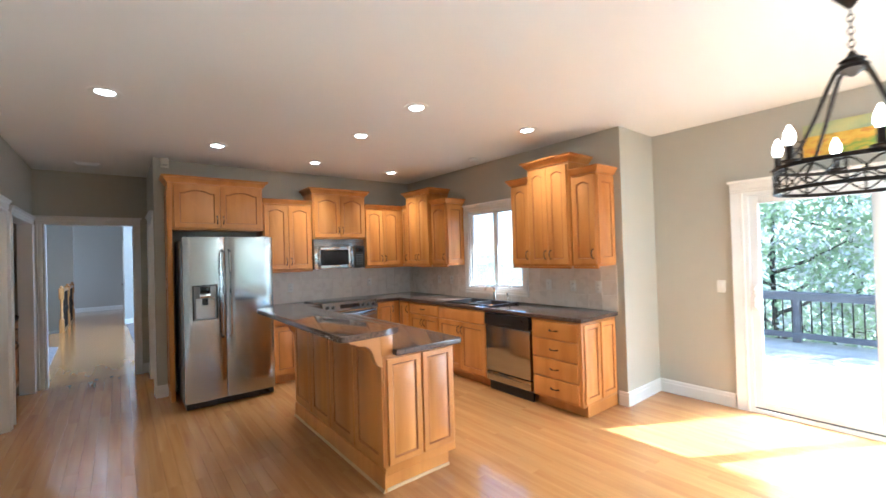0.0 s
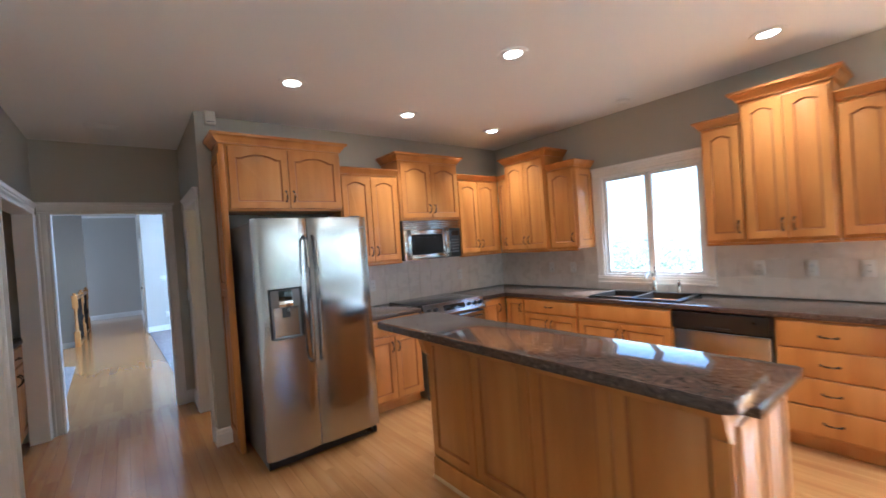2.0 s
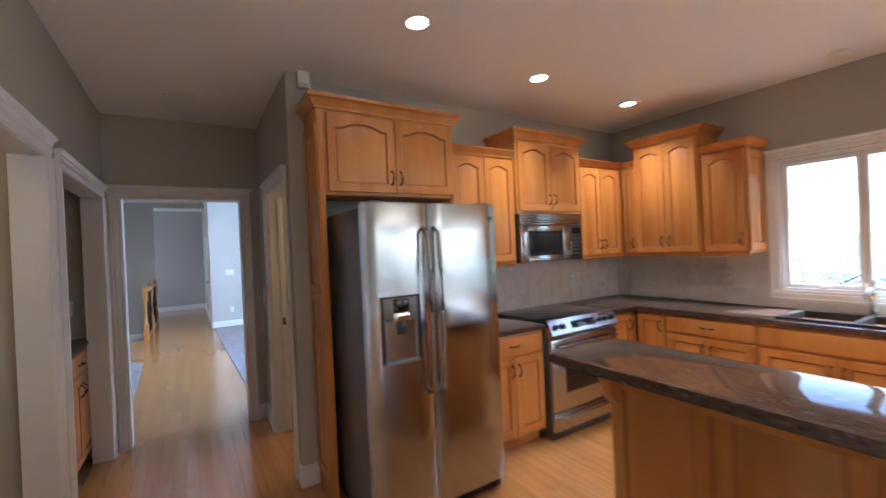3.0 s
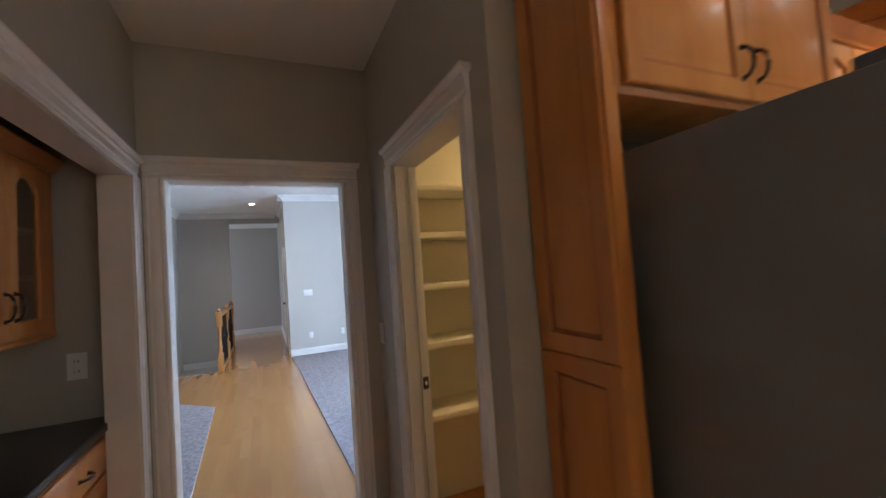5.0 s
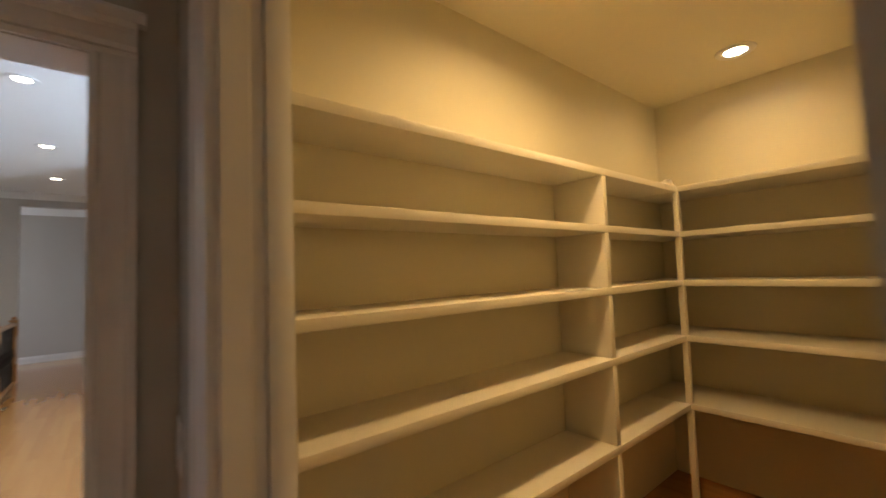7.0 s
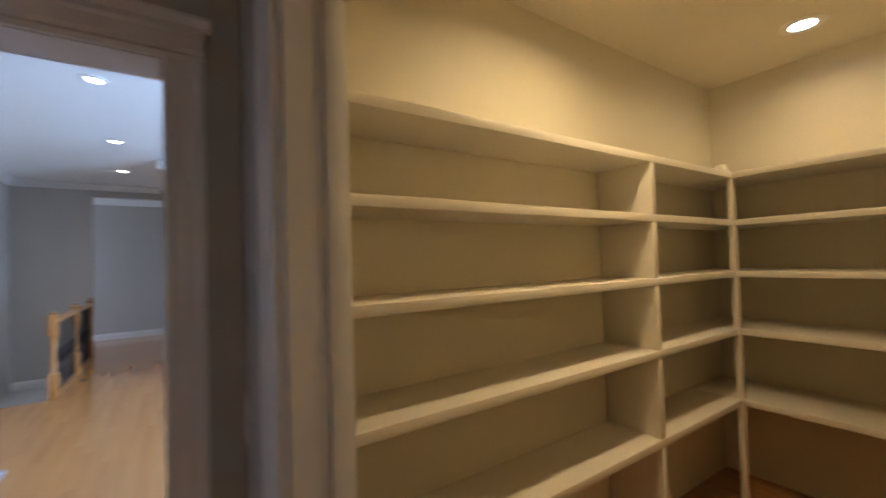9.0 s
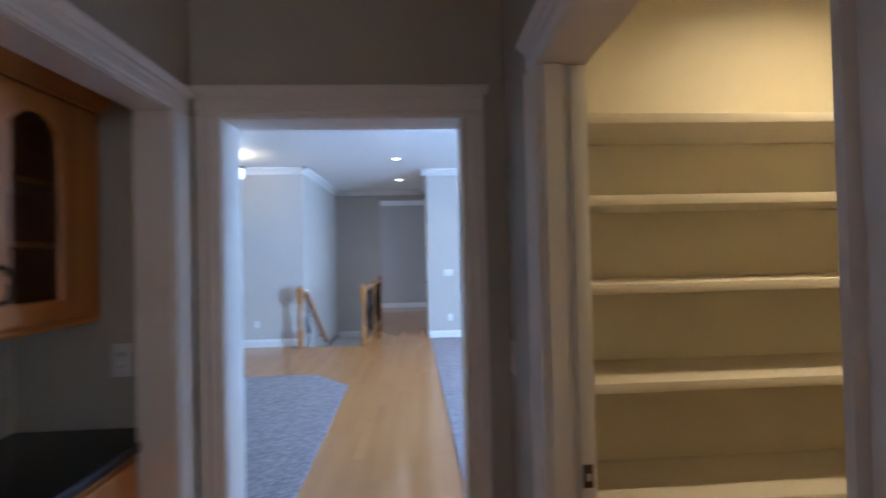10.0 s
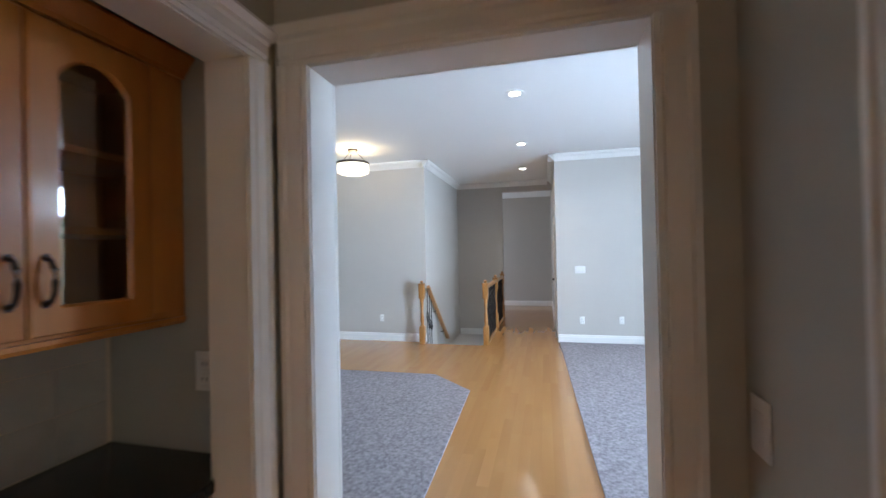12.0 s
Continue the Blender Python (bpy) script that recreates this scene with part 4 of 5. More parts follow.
    part("badge", boxed(0.80, 0.845, -0.0005, 0.012, 1.70, 1.708), DARK_STEEL, top)


refrigerator()


def range_cooker():
    top = thing("range", pose(2.278, 4.72, 0), "stainless slide-in electric range with black glass top", "range")
    W = 0.795
    part("body", boxed(0.003, W - 0.003, 0.03, 0.66, 0.02, 0.905, 0.003), DARK_STEEL, top)
    part("cooktop", boxed(-0.004, W + 0.004, 0.06, 0.67, 0.906, 0.925, 0.004), BLACK_GLASS, top, "black ceramic glass cooktop")
    for x, y, r in ((0.2, 0.22, 0.085), (0.58, 0.22, 0.105), (0.2, 0.5, 0.105), (0.58, 0.5, 0.085)):
        bm = bmesh.new()
        ro, ri = [], []
        for k in range(28):
            a = 2 * math.pi * k / 28
            ro.append(bm.verts.new((x + r * math.cos(a), y + r * math.sin(a), 0.9256)))
            ri.append(bm.verts.new((x + (r - 0.004) * math.cos(a), y + (r - 0.004) * math.sin(a), 0.9256)))
        for k in range(28):
            bm.faces.new((ro[k], ro[(k + 1) % 28], ri[(k + 1) % 28], ri[k]))
        part("burner_ring", bm, DARK_STEEL, top)
    bm = bmesh.new()
    prism(bm, [(0.0, 0.80), (0.06, 0.80), (0.06, 0.93), (0.035, 0.93), (-0.02, 0.825)], 0.0, W, "x")
    panel = part("control_panel", bm, STEEL, top, "sloped steel control panel")
    tilt = math.degrees(math.atan2(0.055, 0.105))
    for x in (0.06, 0.14, W - 0.22, W - 0.14, W - 0.06):
        bm = lathe(bmesh.new(), [(0.023, 0.0), (0.023, 0.006), (0.018, 0.022), (0.012, 0.026)], 16)
        part("knob", bm, BLACK, panel, "black control knob", pose(x, 0.006, 0.876, 90 - tilt, 0, 0))
    bm = bmesh.new()
    box(bm, 0.24, 0.52, -0.003, 0.001, -0.028, 0.028, 0.001)
    part("display", bm, BLACK_GLASS, panel, "", pose(0, 0.0065, 0.876, -tilt, 0, 0))
    bm = bmesh.new()
    box(bm, 0.004, W - 0.004, 0.0, 0.03, 0.225, 0.785, 0.006)
    oven = part("oven_door", bm, STEEL, top)
    part("window", boxed(0.15, W - 0.15, -0.003, 0.002, 0.36, 0.64, 0.001), BLACK_GLASS, oven, "dark oven window")
    part("handle", tube(bmesh.new(), [(0.05, 0.01, 0.735), (0.055, -0.04, 0.735), (0.12, -0.05, 0.735), (W - 0.12, -0.05, 0.735), (W - 0.055, -0.04, 0.735), (W - 0.05, 0.01, 0.735)], 0.012, 10), STEEL, oven)
    bm = boxed(0.004, W - 0.004, 0.0, 0.03, 0.075, 0.215, 0.006)
    dr = part("warming_drawer", bm, STEEL, top)
    part("handle", tube(bmesh.new(), [(0.10, 0.01, 0.175), (0.11, -0.03, 0.175), (W - 0.11, -0.03, 0.175), (W - 0.10, 0.01, 0.175)], 0.010, 10), STEEL, dr)
    part("kick_plate", boxed(0.02, W - 0.02, 0.05, 0.07, 0.0, 0.07), BLACK, top)


range_cooker()


def microwave():
    top = thing("microwave", pose(2.297, 5.02, 1.372), "stainless over-the-range microwave with black door window", "microwave")
    W, Hh = 0.755, 0.415
    part("body", boxed(0.0, W, 0.03, 0.375, 0.0, Hh, 0.003), BLACK, top)
    bm = bmesh.new()
    for k in range(5):
        box(bm, 0.0, W, 0.004, 0.03, 0.322 + 0.0188 * k, 0.3345 + 0.0188 * k, 0.002)
    part("vent_grille", bm, STEEL, top, "slatted steel vent grille")
    bm = bmesh.new()
    for q in ((0.0, 0.09, 0.0, 0.318), (0.50, 0.585, 0.0, 0.318), (0.09, 0.50, 0.0, 0.055), (0.09, 0.50, 0.262, 0.318)):
        box(bm, q[0], q[1], 0.0, 0.03, q[2], q[3], 0.003)
    door = part("door", bm, STEEL, top)
    part("window", boxed(0.085, 0.505, 0.006, 0.028, 0.05, 0.267), DOOR_GLASS, door, "dark door window")
    part("inner_screen", boxed(0.135, 0.455, 0.003, 0.007, 0.085, 0.235, 0.001), DOOR_GLASS, door, "black inner screen")
    part("handle", tube(bmesh.new(), [(0.555, 0.004, 0.03), (0.555, -0.035, 0.05), (0.555, -0.042, 0.16), (0.555, -0.035, 0.27), (0.555, 0.004, 0.29)], 0.009, 10), STEEL, door)
    bm = boxed(0.59, W, 0.002, 0.03, 0.0, 0.318, 0.003)
    cp = part("control_panel", bm, BLACK, top, "black control panel")
    part("display", boxed(0.615, W - 0.025, -0.001, 0.003, 0.235, 0.29), BLACK_GLASS, cp)
    for r in range(5):
        for c in range(3):
            part("button", boxed(0.622 + 0.037 * c, 0.648 + 0.037 * c, -0.001, 0.003, 0.05 + 0.033 * r, 0.066 + 0.033 * r, 0.001), DARK_STEEL, cp)


microwave()


def dishwasher():
    top = thing("dishwasher", pose(3.485, 2.968, 0, 0, 0, -90), "stainless dishwasher with black control panel under the worktop", "dishwasher")
    W = 0.638
    part("body", boxed(0.004, W - 0.004, 0.03, 0.58, 0.09, 0.868), DARK_STEEL, top)
    bm = boxed(0.006, W - 0.006, -0.02, 0.03, 0.225, 0.725, 0.006)
    part("door", bm, STEEL, top)
    bm = bmesh.new()
    prism(bm, [(-0.03, 0.735), (-0.036, 0.76), (-0.03, 0.862), (0.03, 0.862), (0.03, 0.735)], 0.006, W - 0.006, "x")
    cp = part("control_panel", bm, BLACK, top, "black control panel")
    part("latch", boxed(0.24, 0.40, -0.044, -0.03, 0.742, 0.762, 0.004), BLACK, cp)
    part("lower_panel", boxed(0.006, W - 0.006, -0.018, 0.03, 0.115, 0.215, 0.005), STEEL, top)
    part("kick_plate", boxed(0.01, W - 0.01, 0.03, 0.05, 0.0, 0.105), BLACK, top)


dishwasher()


# island with a raised bar
def island():
    top = thing("kitchen_island", pose(0, 0, 0), "honey maple kitchen island with raised panels", "kitchen island")
    x0, x1, y0, y1 = 1.575, 2.19, 1.985, 3.695
    bm = bmesh.new()
    box(bm, x0, x1 - 0.02, y0, y1, 0.09, BH, 0.002)
    box(bm, x0 + 0.0, x1 - 0.09, y0 + 0.0005, y1, 0.0, 0.09)
    part("body", bm, MAPLE, top)
    bm = bmesh.new()
    box(bm, x0 - 0.012, x0 + 0.075, y0 - 0.004, y1 + 0.004, BH, 1.03, 0.002)
    part("bar_wall", bm, MAPLE, top)
    # bar side: four tall panels between flat stiles
    n, s = 4, (y1 - y0) / 4
    for i in range(n):
        bm = panel_door(bmesh.new(), s - 0.012, 0.845, 0.0, 0.06, 0.012)
        part("side_panel", bm, MAPLE, top, "", pose(x0, y0 + (i + 1) * s - 0.006, 0.15, 0, 0, -90))
    for i in range(2):
        bm = panel_door(bmesh.new(), 0.27, 0.70, 0.0, 0.04, 0.012)
        part("end_panel", bm, MAPLE, top, "", pose(x0 + 0.025 + i * 0.285, y0, 0.155))
    bm = bmesh.new()
    prism(bm, [(x0, 0.0), (x0, 0.13), (x0 - 0.008, 0.13), (x0 - 0.014, 0.12), (x0 - 0.014, 0.0)], y0 - 0.014, y1, "y")
    part("base_moulding", bm, MAPLE, top)
    bm = bmesh.new()
    prism(bm, [(y0, 0.0), (y0, 0.015), (y0 - 0.010, 0.015), (y0 - 0.014, 0.0)], x0 - 0.0, x1 - 0.09, "x")
    part("shoe_moulding", bm, PALE_MAPLE, top, "pale shoe moulding")
    bm = bmesh.new()
    prism(bm, [(x0 - 0.0142, 0.0), (x0 - 0.0142, 0.016), (x0 - 0.021, 0.013), (x0 - 0.027, 0.0)], y0 - 0.014, y1, "y")
    part("shoe_moulding", bm, PALE_MAPLE, top, "pale shoe moulding")
    # scrolled bracket under the bar at the near end
    prof = [(x0 - 0.002, 1.028), (x0 - 0.235, 1.028), (x0 - 0.235, 0.995), (x0 - 0.20, 0.985), (x0 - 0.17, 0.968), (x0 - 0.13, 0.962), (x0 - 0.095, 0.945), (x0 - 0.07, 0.905), (x0 - 0.058, 0.86), (x0 - 0.04, 0.825), (x0 - 0.02, 0.81), (x0 - 0.002, 0.805)]
    for y in (y0 - 0.002, y1 - 0.05):
        bm = bmesh.new()
        prism(bm, [(u, v) for u, v in prof], y, y + 0.048, "y")
        part("bracket", bm, MAPLE, top, "scrolled wooden bracket")


island()
worktop("island_worktop", rounded([(1.648, 1.925), (2.215, 1.925), (2.215, 3.74), (1.648, 3.74)], [0.0, 0.02, 0.02, 0.0]), BH, 0.915, "brown speckled granite island worktop")
worktop("bar_top", rounded([(1.235, 1.865), (1.55, 1.875), (1.665, 1.915), (1.665, 3.72), (1.235, 3.76)], [0.035, 0.03, 0.02, 0.02, 0.05]), 1.031, 1.07, "brown speckled granite raised bar top")


# pantry shelving
def shelf_board(bm, x0, x1, y0, y1, z):
    return box(bm, x0, x1, y0, y1, z, z + 0.036, 0.003)


SHELF_Z = (1.99, 1.70, 1.388, 1.04, 0.617)
sh = thing("pantry_shelving", pose(0, 0, 0), "cream painted built-in pantry shelves along the long wall, empty", "shelving")
for z in SHELF_Z:
    part("shelf", shelf_board(bmesh.new(), 0.68, 3.235, 6.60, 6.897, z), SHELF, sh)
zs = [0.0] + [z + 0.0365 for z in SHELF_Z[::-1]]
for i, z in enumerate(SHELF_Z[::-1]):
    part("divider", boxed(2.335, 2.371, 6.603, 6.896, zs[i], z - 0.0005, 0.002), SHELF, sh)
    part("divider", boxed(0.68, 0.70, 6.603, 6.896, zs[i], z - 0.0005, 0.002), SHELF, sh)
sh = thing("pantry_shelving", pose(0, 0, 0), "cream painted built-in pantry shelves on the end wall, empty", "shelving")
for z in SHELF_Z:
    part("shelf", shelf_board(bmesh.new(), 3.24, 3.697, 5.54, 6.897, z), SHELF, sh)
for i, z in enumerate(SHELF_Z[::-1]):
    part("corner_post", boxed(3.238, 3.272, 6.598, 6.632, zs[i], z - 0.0005, 0.002), SHELF, sh)
# a crumpled cloth left on the top shelf in the corner
bm = bmesh.new()
bmesh.ops.create_icosphere(bm, subdivisions=3, radius=0.055)
for v in bm.verts:
    v.co *= 1 + 0.35 * noise.noise(v.co * 28) + 0.2 * noise.noise(v.co * 60)
    v.co.z = max(v.co.z, -0.035)
ob = new("crumpled_cloth", mesh_of("crumpled_cloth", bm, SHELF))
smooth(ob, 60)
ob.matrix_basis = pose(3.42, 6.74, 2.026 + 0.035)
tagged(ob, "small crumpled pale cloth lying on the top pantry shelf", "cloth")

# pocket-door edge with its latch in the pantry jamb
pk = thing("pocket_door", pose(0.645, 6.2585, 0), "white pocket door slid into the wall, latch showing", "door")
part("door_leaf", boxed(-0.020, 0.022, -0.014, 0.0003, 0.01, 2.03, 0.003), TRIM, pk)
bm = boxed(-0.014, 0.014, -0.018, -0.0138, 0.93, 0.99, 0.002)
lt = part("latch_plate", bm, BRONZE, pk, "dark bronze latch plate")
part("latch_bolt", boxed(-0.006, 0.006, -0.022, -0.018, 0.95, 0.97, 0.001), CHROME, lt)


# butler's niche: base cabinet, worktop, glass-front wall cabinets, tiles
def niche(y, z, x):
    return pose(x, y, z, 0, 0, 90)


NZ = 0.91
for i, y in enumerate((5.345, 6.022)):
    w = 0.67 if i == 0 else 0.69
    cabinet("base_cabinet", niche(y, 0, -0.745), w, NZ, 0.47, [("drawer", 0.012, 0.745, w - 0.024, 0.14, "mm")] + doors(2, 0.010, w - 0.01, 0.125, 0.73, "flat", True), "honey maple base cabinet under the black niche worktop", "cabinet", "niche cabinets", toe=0.10)
worktop("worktop", [(-1.217, 5.333), (-0.712, 5.333), (-0.712, 6.717), (-1.217, 6.717)], NZ, 0.95, "black stone worktop in the hall niche", material=BLACK_STONE)


def glass_door(w, h, side, parent, x, z):
    """Arched frame door with a glass pane."""
    bm = bmesh.new()
    s, arch, k, th = 0.058, 0.05, 12, 0.02

    def outline(inset, y, arched):
        pts = [(inset, inset), (w - inset, inset)]
        for i in range(k + 1):
            u = i / k
            a = abs(2 * u - 1)
            pts.append((w - inset - u * (w - 2 * inset), h - inset - (arch * a ** 2.2 if arched else 0)))
        return [bm.verts.new((px, y, pz)) for px, pz in pts]
    rings = [outline(0, 0, False), outline(0, -th + 0.004, False), outline(0.004, -th, False), outline(s, -th, True), outline(s + 0.006, -th + 0.008, True), outline(s + 0.006, 0, True)]
    n = len(rings[0])
    for a, b in zip(rings, rings[1:] + rings[:1]):
        for i in range(n):
            bm.faces.new((a[i], a[(i + 1) % n], b[(i + 1) % n], b[i]))
    d = part("door", bm, MAPLE, parent, "arched maple door with glass", pose(x, -0.001, z))
    bm = bmesh.new()
    pts = [(s + 0.003, s + 0.003), (w - s - 0.003, s + 0.003)]
    for i in range(k + 1):
        u = i / k
        a = abs(2 * u - 1)
        pts.append((w - s - 0.003 - u * (w - 2 * s - 0.006), h - s - 0.003 - arch * a ** 2.2))
    prism(bm, pts, -0.009, -0.005, "y")
    part("pane", bm, CABINET_GLASS, d, "clear glass pane")
    px = 0.03 if side == "l" else w - 0.03
    part("handle", pull(bmesh.new(), 0.10), BRONZE, d, "dark bronze arched pull", pose(px, -0.02, 0.12))


for i, y in enumerate((5.345, 6.028)):
    w = 0.677 if i == 0 else 0.685
    top = thing("glass_cabinet", niche(y, 1.355, -0.92), "honey maple wall cabinet with arched glass doors, empty", "cabinet", "niche cabinets")
    Hh, D = 0.71, 0.296
    for name, q in (("side", (0, 0.02, 0, D, 0, Hh)), ("side", (w - 0.02, w, 0, D, 0, Hh)), ("bottom", (0.0201, w - 0.0201, 0, D, 0, 0.02)), ("top", (0.0201, w - 0.0201, 0, D, Hh - 0.02, Hh)),
                    ("back", (0.0201, w - 0.0201, D - 0.008, D, 0.0201, Hh - 0.0201)), ("stile", (0.0201, 0.04, 0, 0.02, 0.0201, Hh - 0.0201)), ("stile", (w - (0.12 if i else 0.04), w - 0.0201, 0, 0.02, 0.0201, Hh - 0.0201))):
        part(name, boxed(*q), MAPLE, top)
    for z in (0.235, 0.43):
        part("shelf", boxed(0.0205, w - 0.0205, 0.03, D - 0.0085, z, z + 0.018, 0.002), MAPLE, top)
    x1 = w - (0.115 if i else 0.008)
    dw = (x1 - 0.008 - g) / 2
    glass_door(dw, Hh - 0.02, "r", top, 0.008, 0.01)
    glass_door(dw, Hh - 0.02, "l", top, 0.008 + dw + g, 0.01)
    part("crown", crown_mesh(w, D, Hh, False, False, 0.06, 0.05), MAPLE, top)
    part("light_rail", prism(bmesh.new(), [(-0.004, -0.001), (0.016, -0.001), (0.016, -0.022), (0.004, -0.022), (-0.004, -0.012)], 0, w, "x"), MAPLE, top)
bm = boxed(-1.2195, -1.216, 5.335, 6.715, 0.951, 1.355)
sp = structure("splashback_niche", bm, GROUT, "white square-tiled splashback in the niche", "splashback")
tiles(sp, TM, WHITE_TILE, "y", -1.216, 1, 5.337, 6.70, 0.953, 1.352, 0.134)


# outlets and switches: local y points into the wall
def plate(name, at, rz, kind, label, w=0.072, h=0.118):
    top = thing(name, pose(*at, 0, 0, rz), label, "outlet" if kind == "outlet" else "switch")
    part("cover", boxed(-w / 2, w / 2, -0.006, 0.0, -h / 2, h / 2, 0.002), PLASTIC, top)
    if kind == "outlet":
        for z in (-0.022, 0.022):
            f = part("socket", boxed(-0.017, 0.017, -0.0085, -0.006, z - 0.015, z + 0.015, 0.003), PLASTIC, top)
            part("slots", box(boxed(-0.009, -0.006, -0.0092, -0.0084, z - 0.006, z + 0.006), 0.006, 0.009, -0.0092, -0.0084, z - 0.006, z + 0.006), BLACK, f)
    else:
        n = max(1, round(w / 0.05))
        for i in range(n):
            x = (i - (n - 1) / 2) * 0.046
            part("rocker", boxed(x - 0.016, x + 0.016, -0.010, -0.006, -0.033, 0.033, 0.002), PLASTIC, top)
    return top


for y in (4.57, 4.274, 2.535, 2.216, 1.919):
    plate("wall_outlet", (WX - 0.0115, y, 1.15), -90, "outlet", "white outlet on the tiled splashback")
for x in (3.31, 2.09):
    plate("wall_outlet", (x, BY - 0.0115, 1.13), 0, "outlet", "white outlet on the tiled splashback")
plate("light_switch", (DX, 1.045, 1.144), -90, "switch", "white light switch on the dining wall")
plate("light_switch", (0.69, 12.69, 1.195), 0, "switch", "white triple light switch on the grey wall", 0.165)
plate("wall_outlet", (0.708, 12.69, 0.37), 0, "outlet", "white outlet low on the grey wall")
plate("wall_outlet", (1.306, 12.69, 0.38), 0, "outlet", "white outlet low on the grey wall")
plate("wall_outlet", (-2.664, 12.40, 0.393), 0, "outlet", "white outlet low beside the stairs")
plate("light_switch", (0.55, 6.655, 1.165), -90, "switch", "white light switch in the hall corner")
plate("wall_outlet", (-0.85, EY, 1.19), 0, "outlet", "white outlet on the niche side wall")
ch = thing("door_chime", pose(0.66, 5.30, 2.70), "beige plastic door chime box high on the wall", "door chime")
part("cover", boxed(-0.04, 0.04, -0.045, 0.0, -0.07, 0.07, 0.006), CHIME, ch)
part("slot", boxed(-0.028, 0.028, -0.0462, -0.0448, -0.05, -0.044), DARK_STEEL, ch)


# recessed ceiling lamps
def can_lamp(x, y, z, power, color=(1.0, 0.87, 0.70), r=0.062, spread=125):
    top = thing("recessed_lamp", pose(x, y, z), "lit recessed ceiling lamp with white trim ring", "ceiling lamp", "recessed lamps")
    bm = bmesh.new()
    seg = 28
    prof = [(r + 0.038, 0.0), (r + 0.036, -0.006), (r, -0.008), (r - 0.006, -0.004), (r - 0.008, 0.0)]
    rings = [[bm.verts.new((q * math.cos(2 * math.pi * i / seg), q * math.sin(2 * math.pi * i / seg), h)) for i in range(seg)] for q, h in prof]
    for a, b in zip(rings, rings[1:]):
        for i in range(seg):
            bm.faces.new((a[i], a[(i + 1) % seg], b[(i + 1) % seg], b[i]))
    part("trim_ring", bm, PLASTIC, top)
    part("lens", lathe(bmesh.new(), [(r - 0.007, -0.002), (r - 0.01, -0.0055), (0.03, -0.0075)], seg), CAN_GLOW, top, "glowing lens")
    la = new("can_light", bpy.data.lights.new("can_light", "AREA"))
    la.data.shape, la.data.size, la.data.energy, la.data.color, la.data.spread = "DISK", 0.05, power, color, radians(spread)
    la.matrix_basis = pose(x, y, z - 0.012)


for x, y in ((0.175, 3.30), (1.055, 4.40), (2.19, 4.64), (3.345, 4.70), (2.14, 3.29), (2.155, 2.34), (3.425, 2.245)):
    can_lamp(x, y, H, 0.25 if x < 0.5 else 0.5 if x < 1.5 else 2.1, spread=104)
can_lamp(3.2, 6.225, H, 1.25, (1.0, 0.64, 0.25), spread=155)
# added out of view to brighten the pantry's near shelves
can_lamp(1.85, 6.2, H, 4.0, (1.0, 0.64, 0.25), spread=158)
# unseen lamp, added to warm the side room
can_lamp(-1.3, 4.6, H, 1.0, (1.0, 0.62, 0.27))
for x, y in ((-0.12, 9.83), (-0.165, 11.8), (-0.24, 13.65)):
    can_lamp(x, y, LH, 1.7)


def ceiling_disc(name, x, y, z, label, category, square=0.0):
    top = thing(name, pose(x, y, z), label, category)
    if square:
        part("frame", boxed(-square, square, -square / 2, square / 2, -0.008, 0.0, 0.002), PLASTIC, top)
        for i in range(5):
            part("slat", boxed(-square + 0.02, square - 0.02, -square / 2 + 0.02 + i * 0.021, -square / 2 + 0.03 + i * 0.021, -0.012, -0.008), PLASTIC, top)
    else:
        part("body", lathe(bmesh.new(), [(0.06, 0.0), (0.06, -0.02), (0.045, -0.034), (0.012, -0.036)], 20), PLASTIC, top)


ceiling_disc("smoke_detector", 3.79, 3.425, H, "white round smoke detector on the ceiling", "smoke detector")
ceiling_disc("ceiling_vent", -0.05, 6.04, H, "white slatted vent in the hall ceiling", "ceiling vent", 0.12)
ceiling_disc("ceiling_vent", -0.33, 16.1, LH - 0.11, "white slatted vent in the rear hall ceiling", "ceiling vent", 0.2)


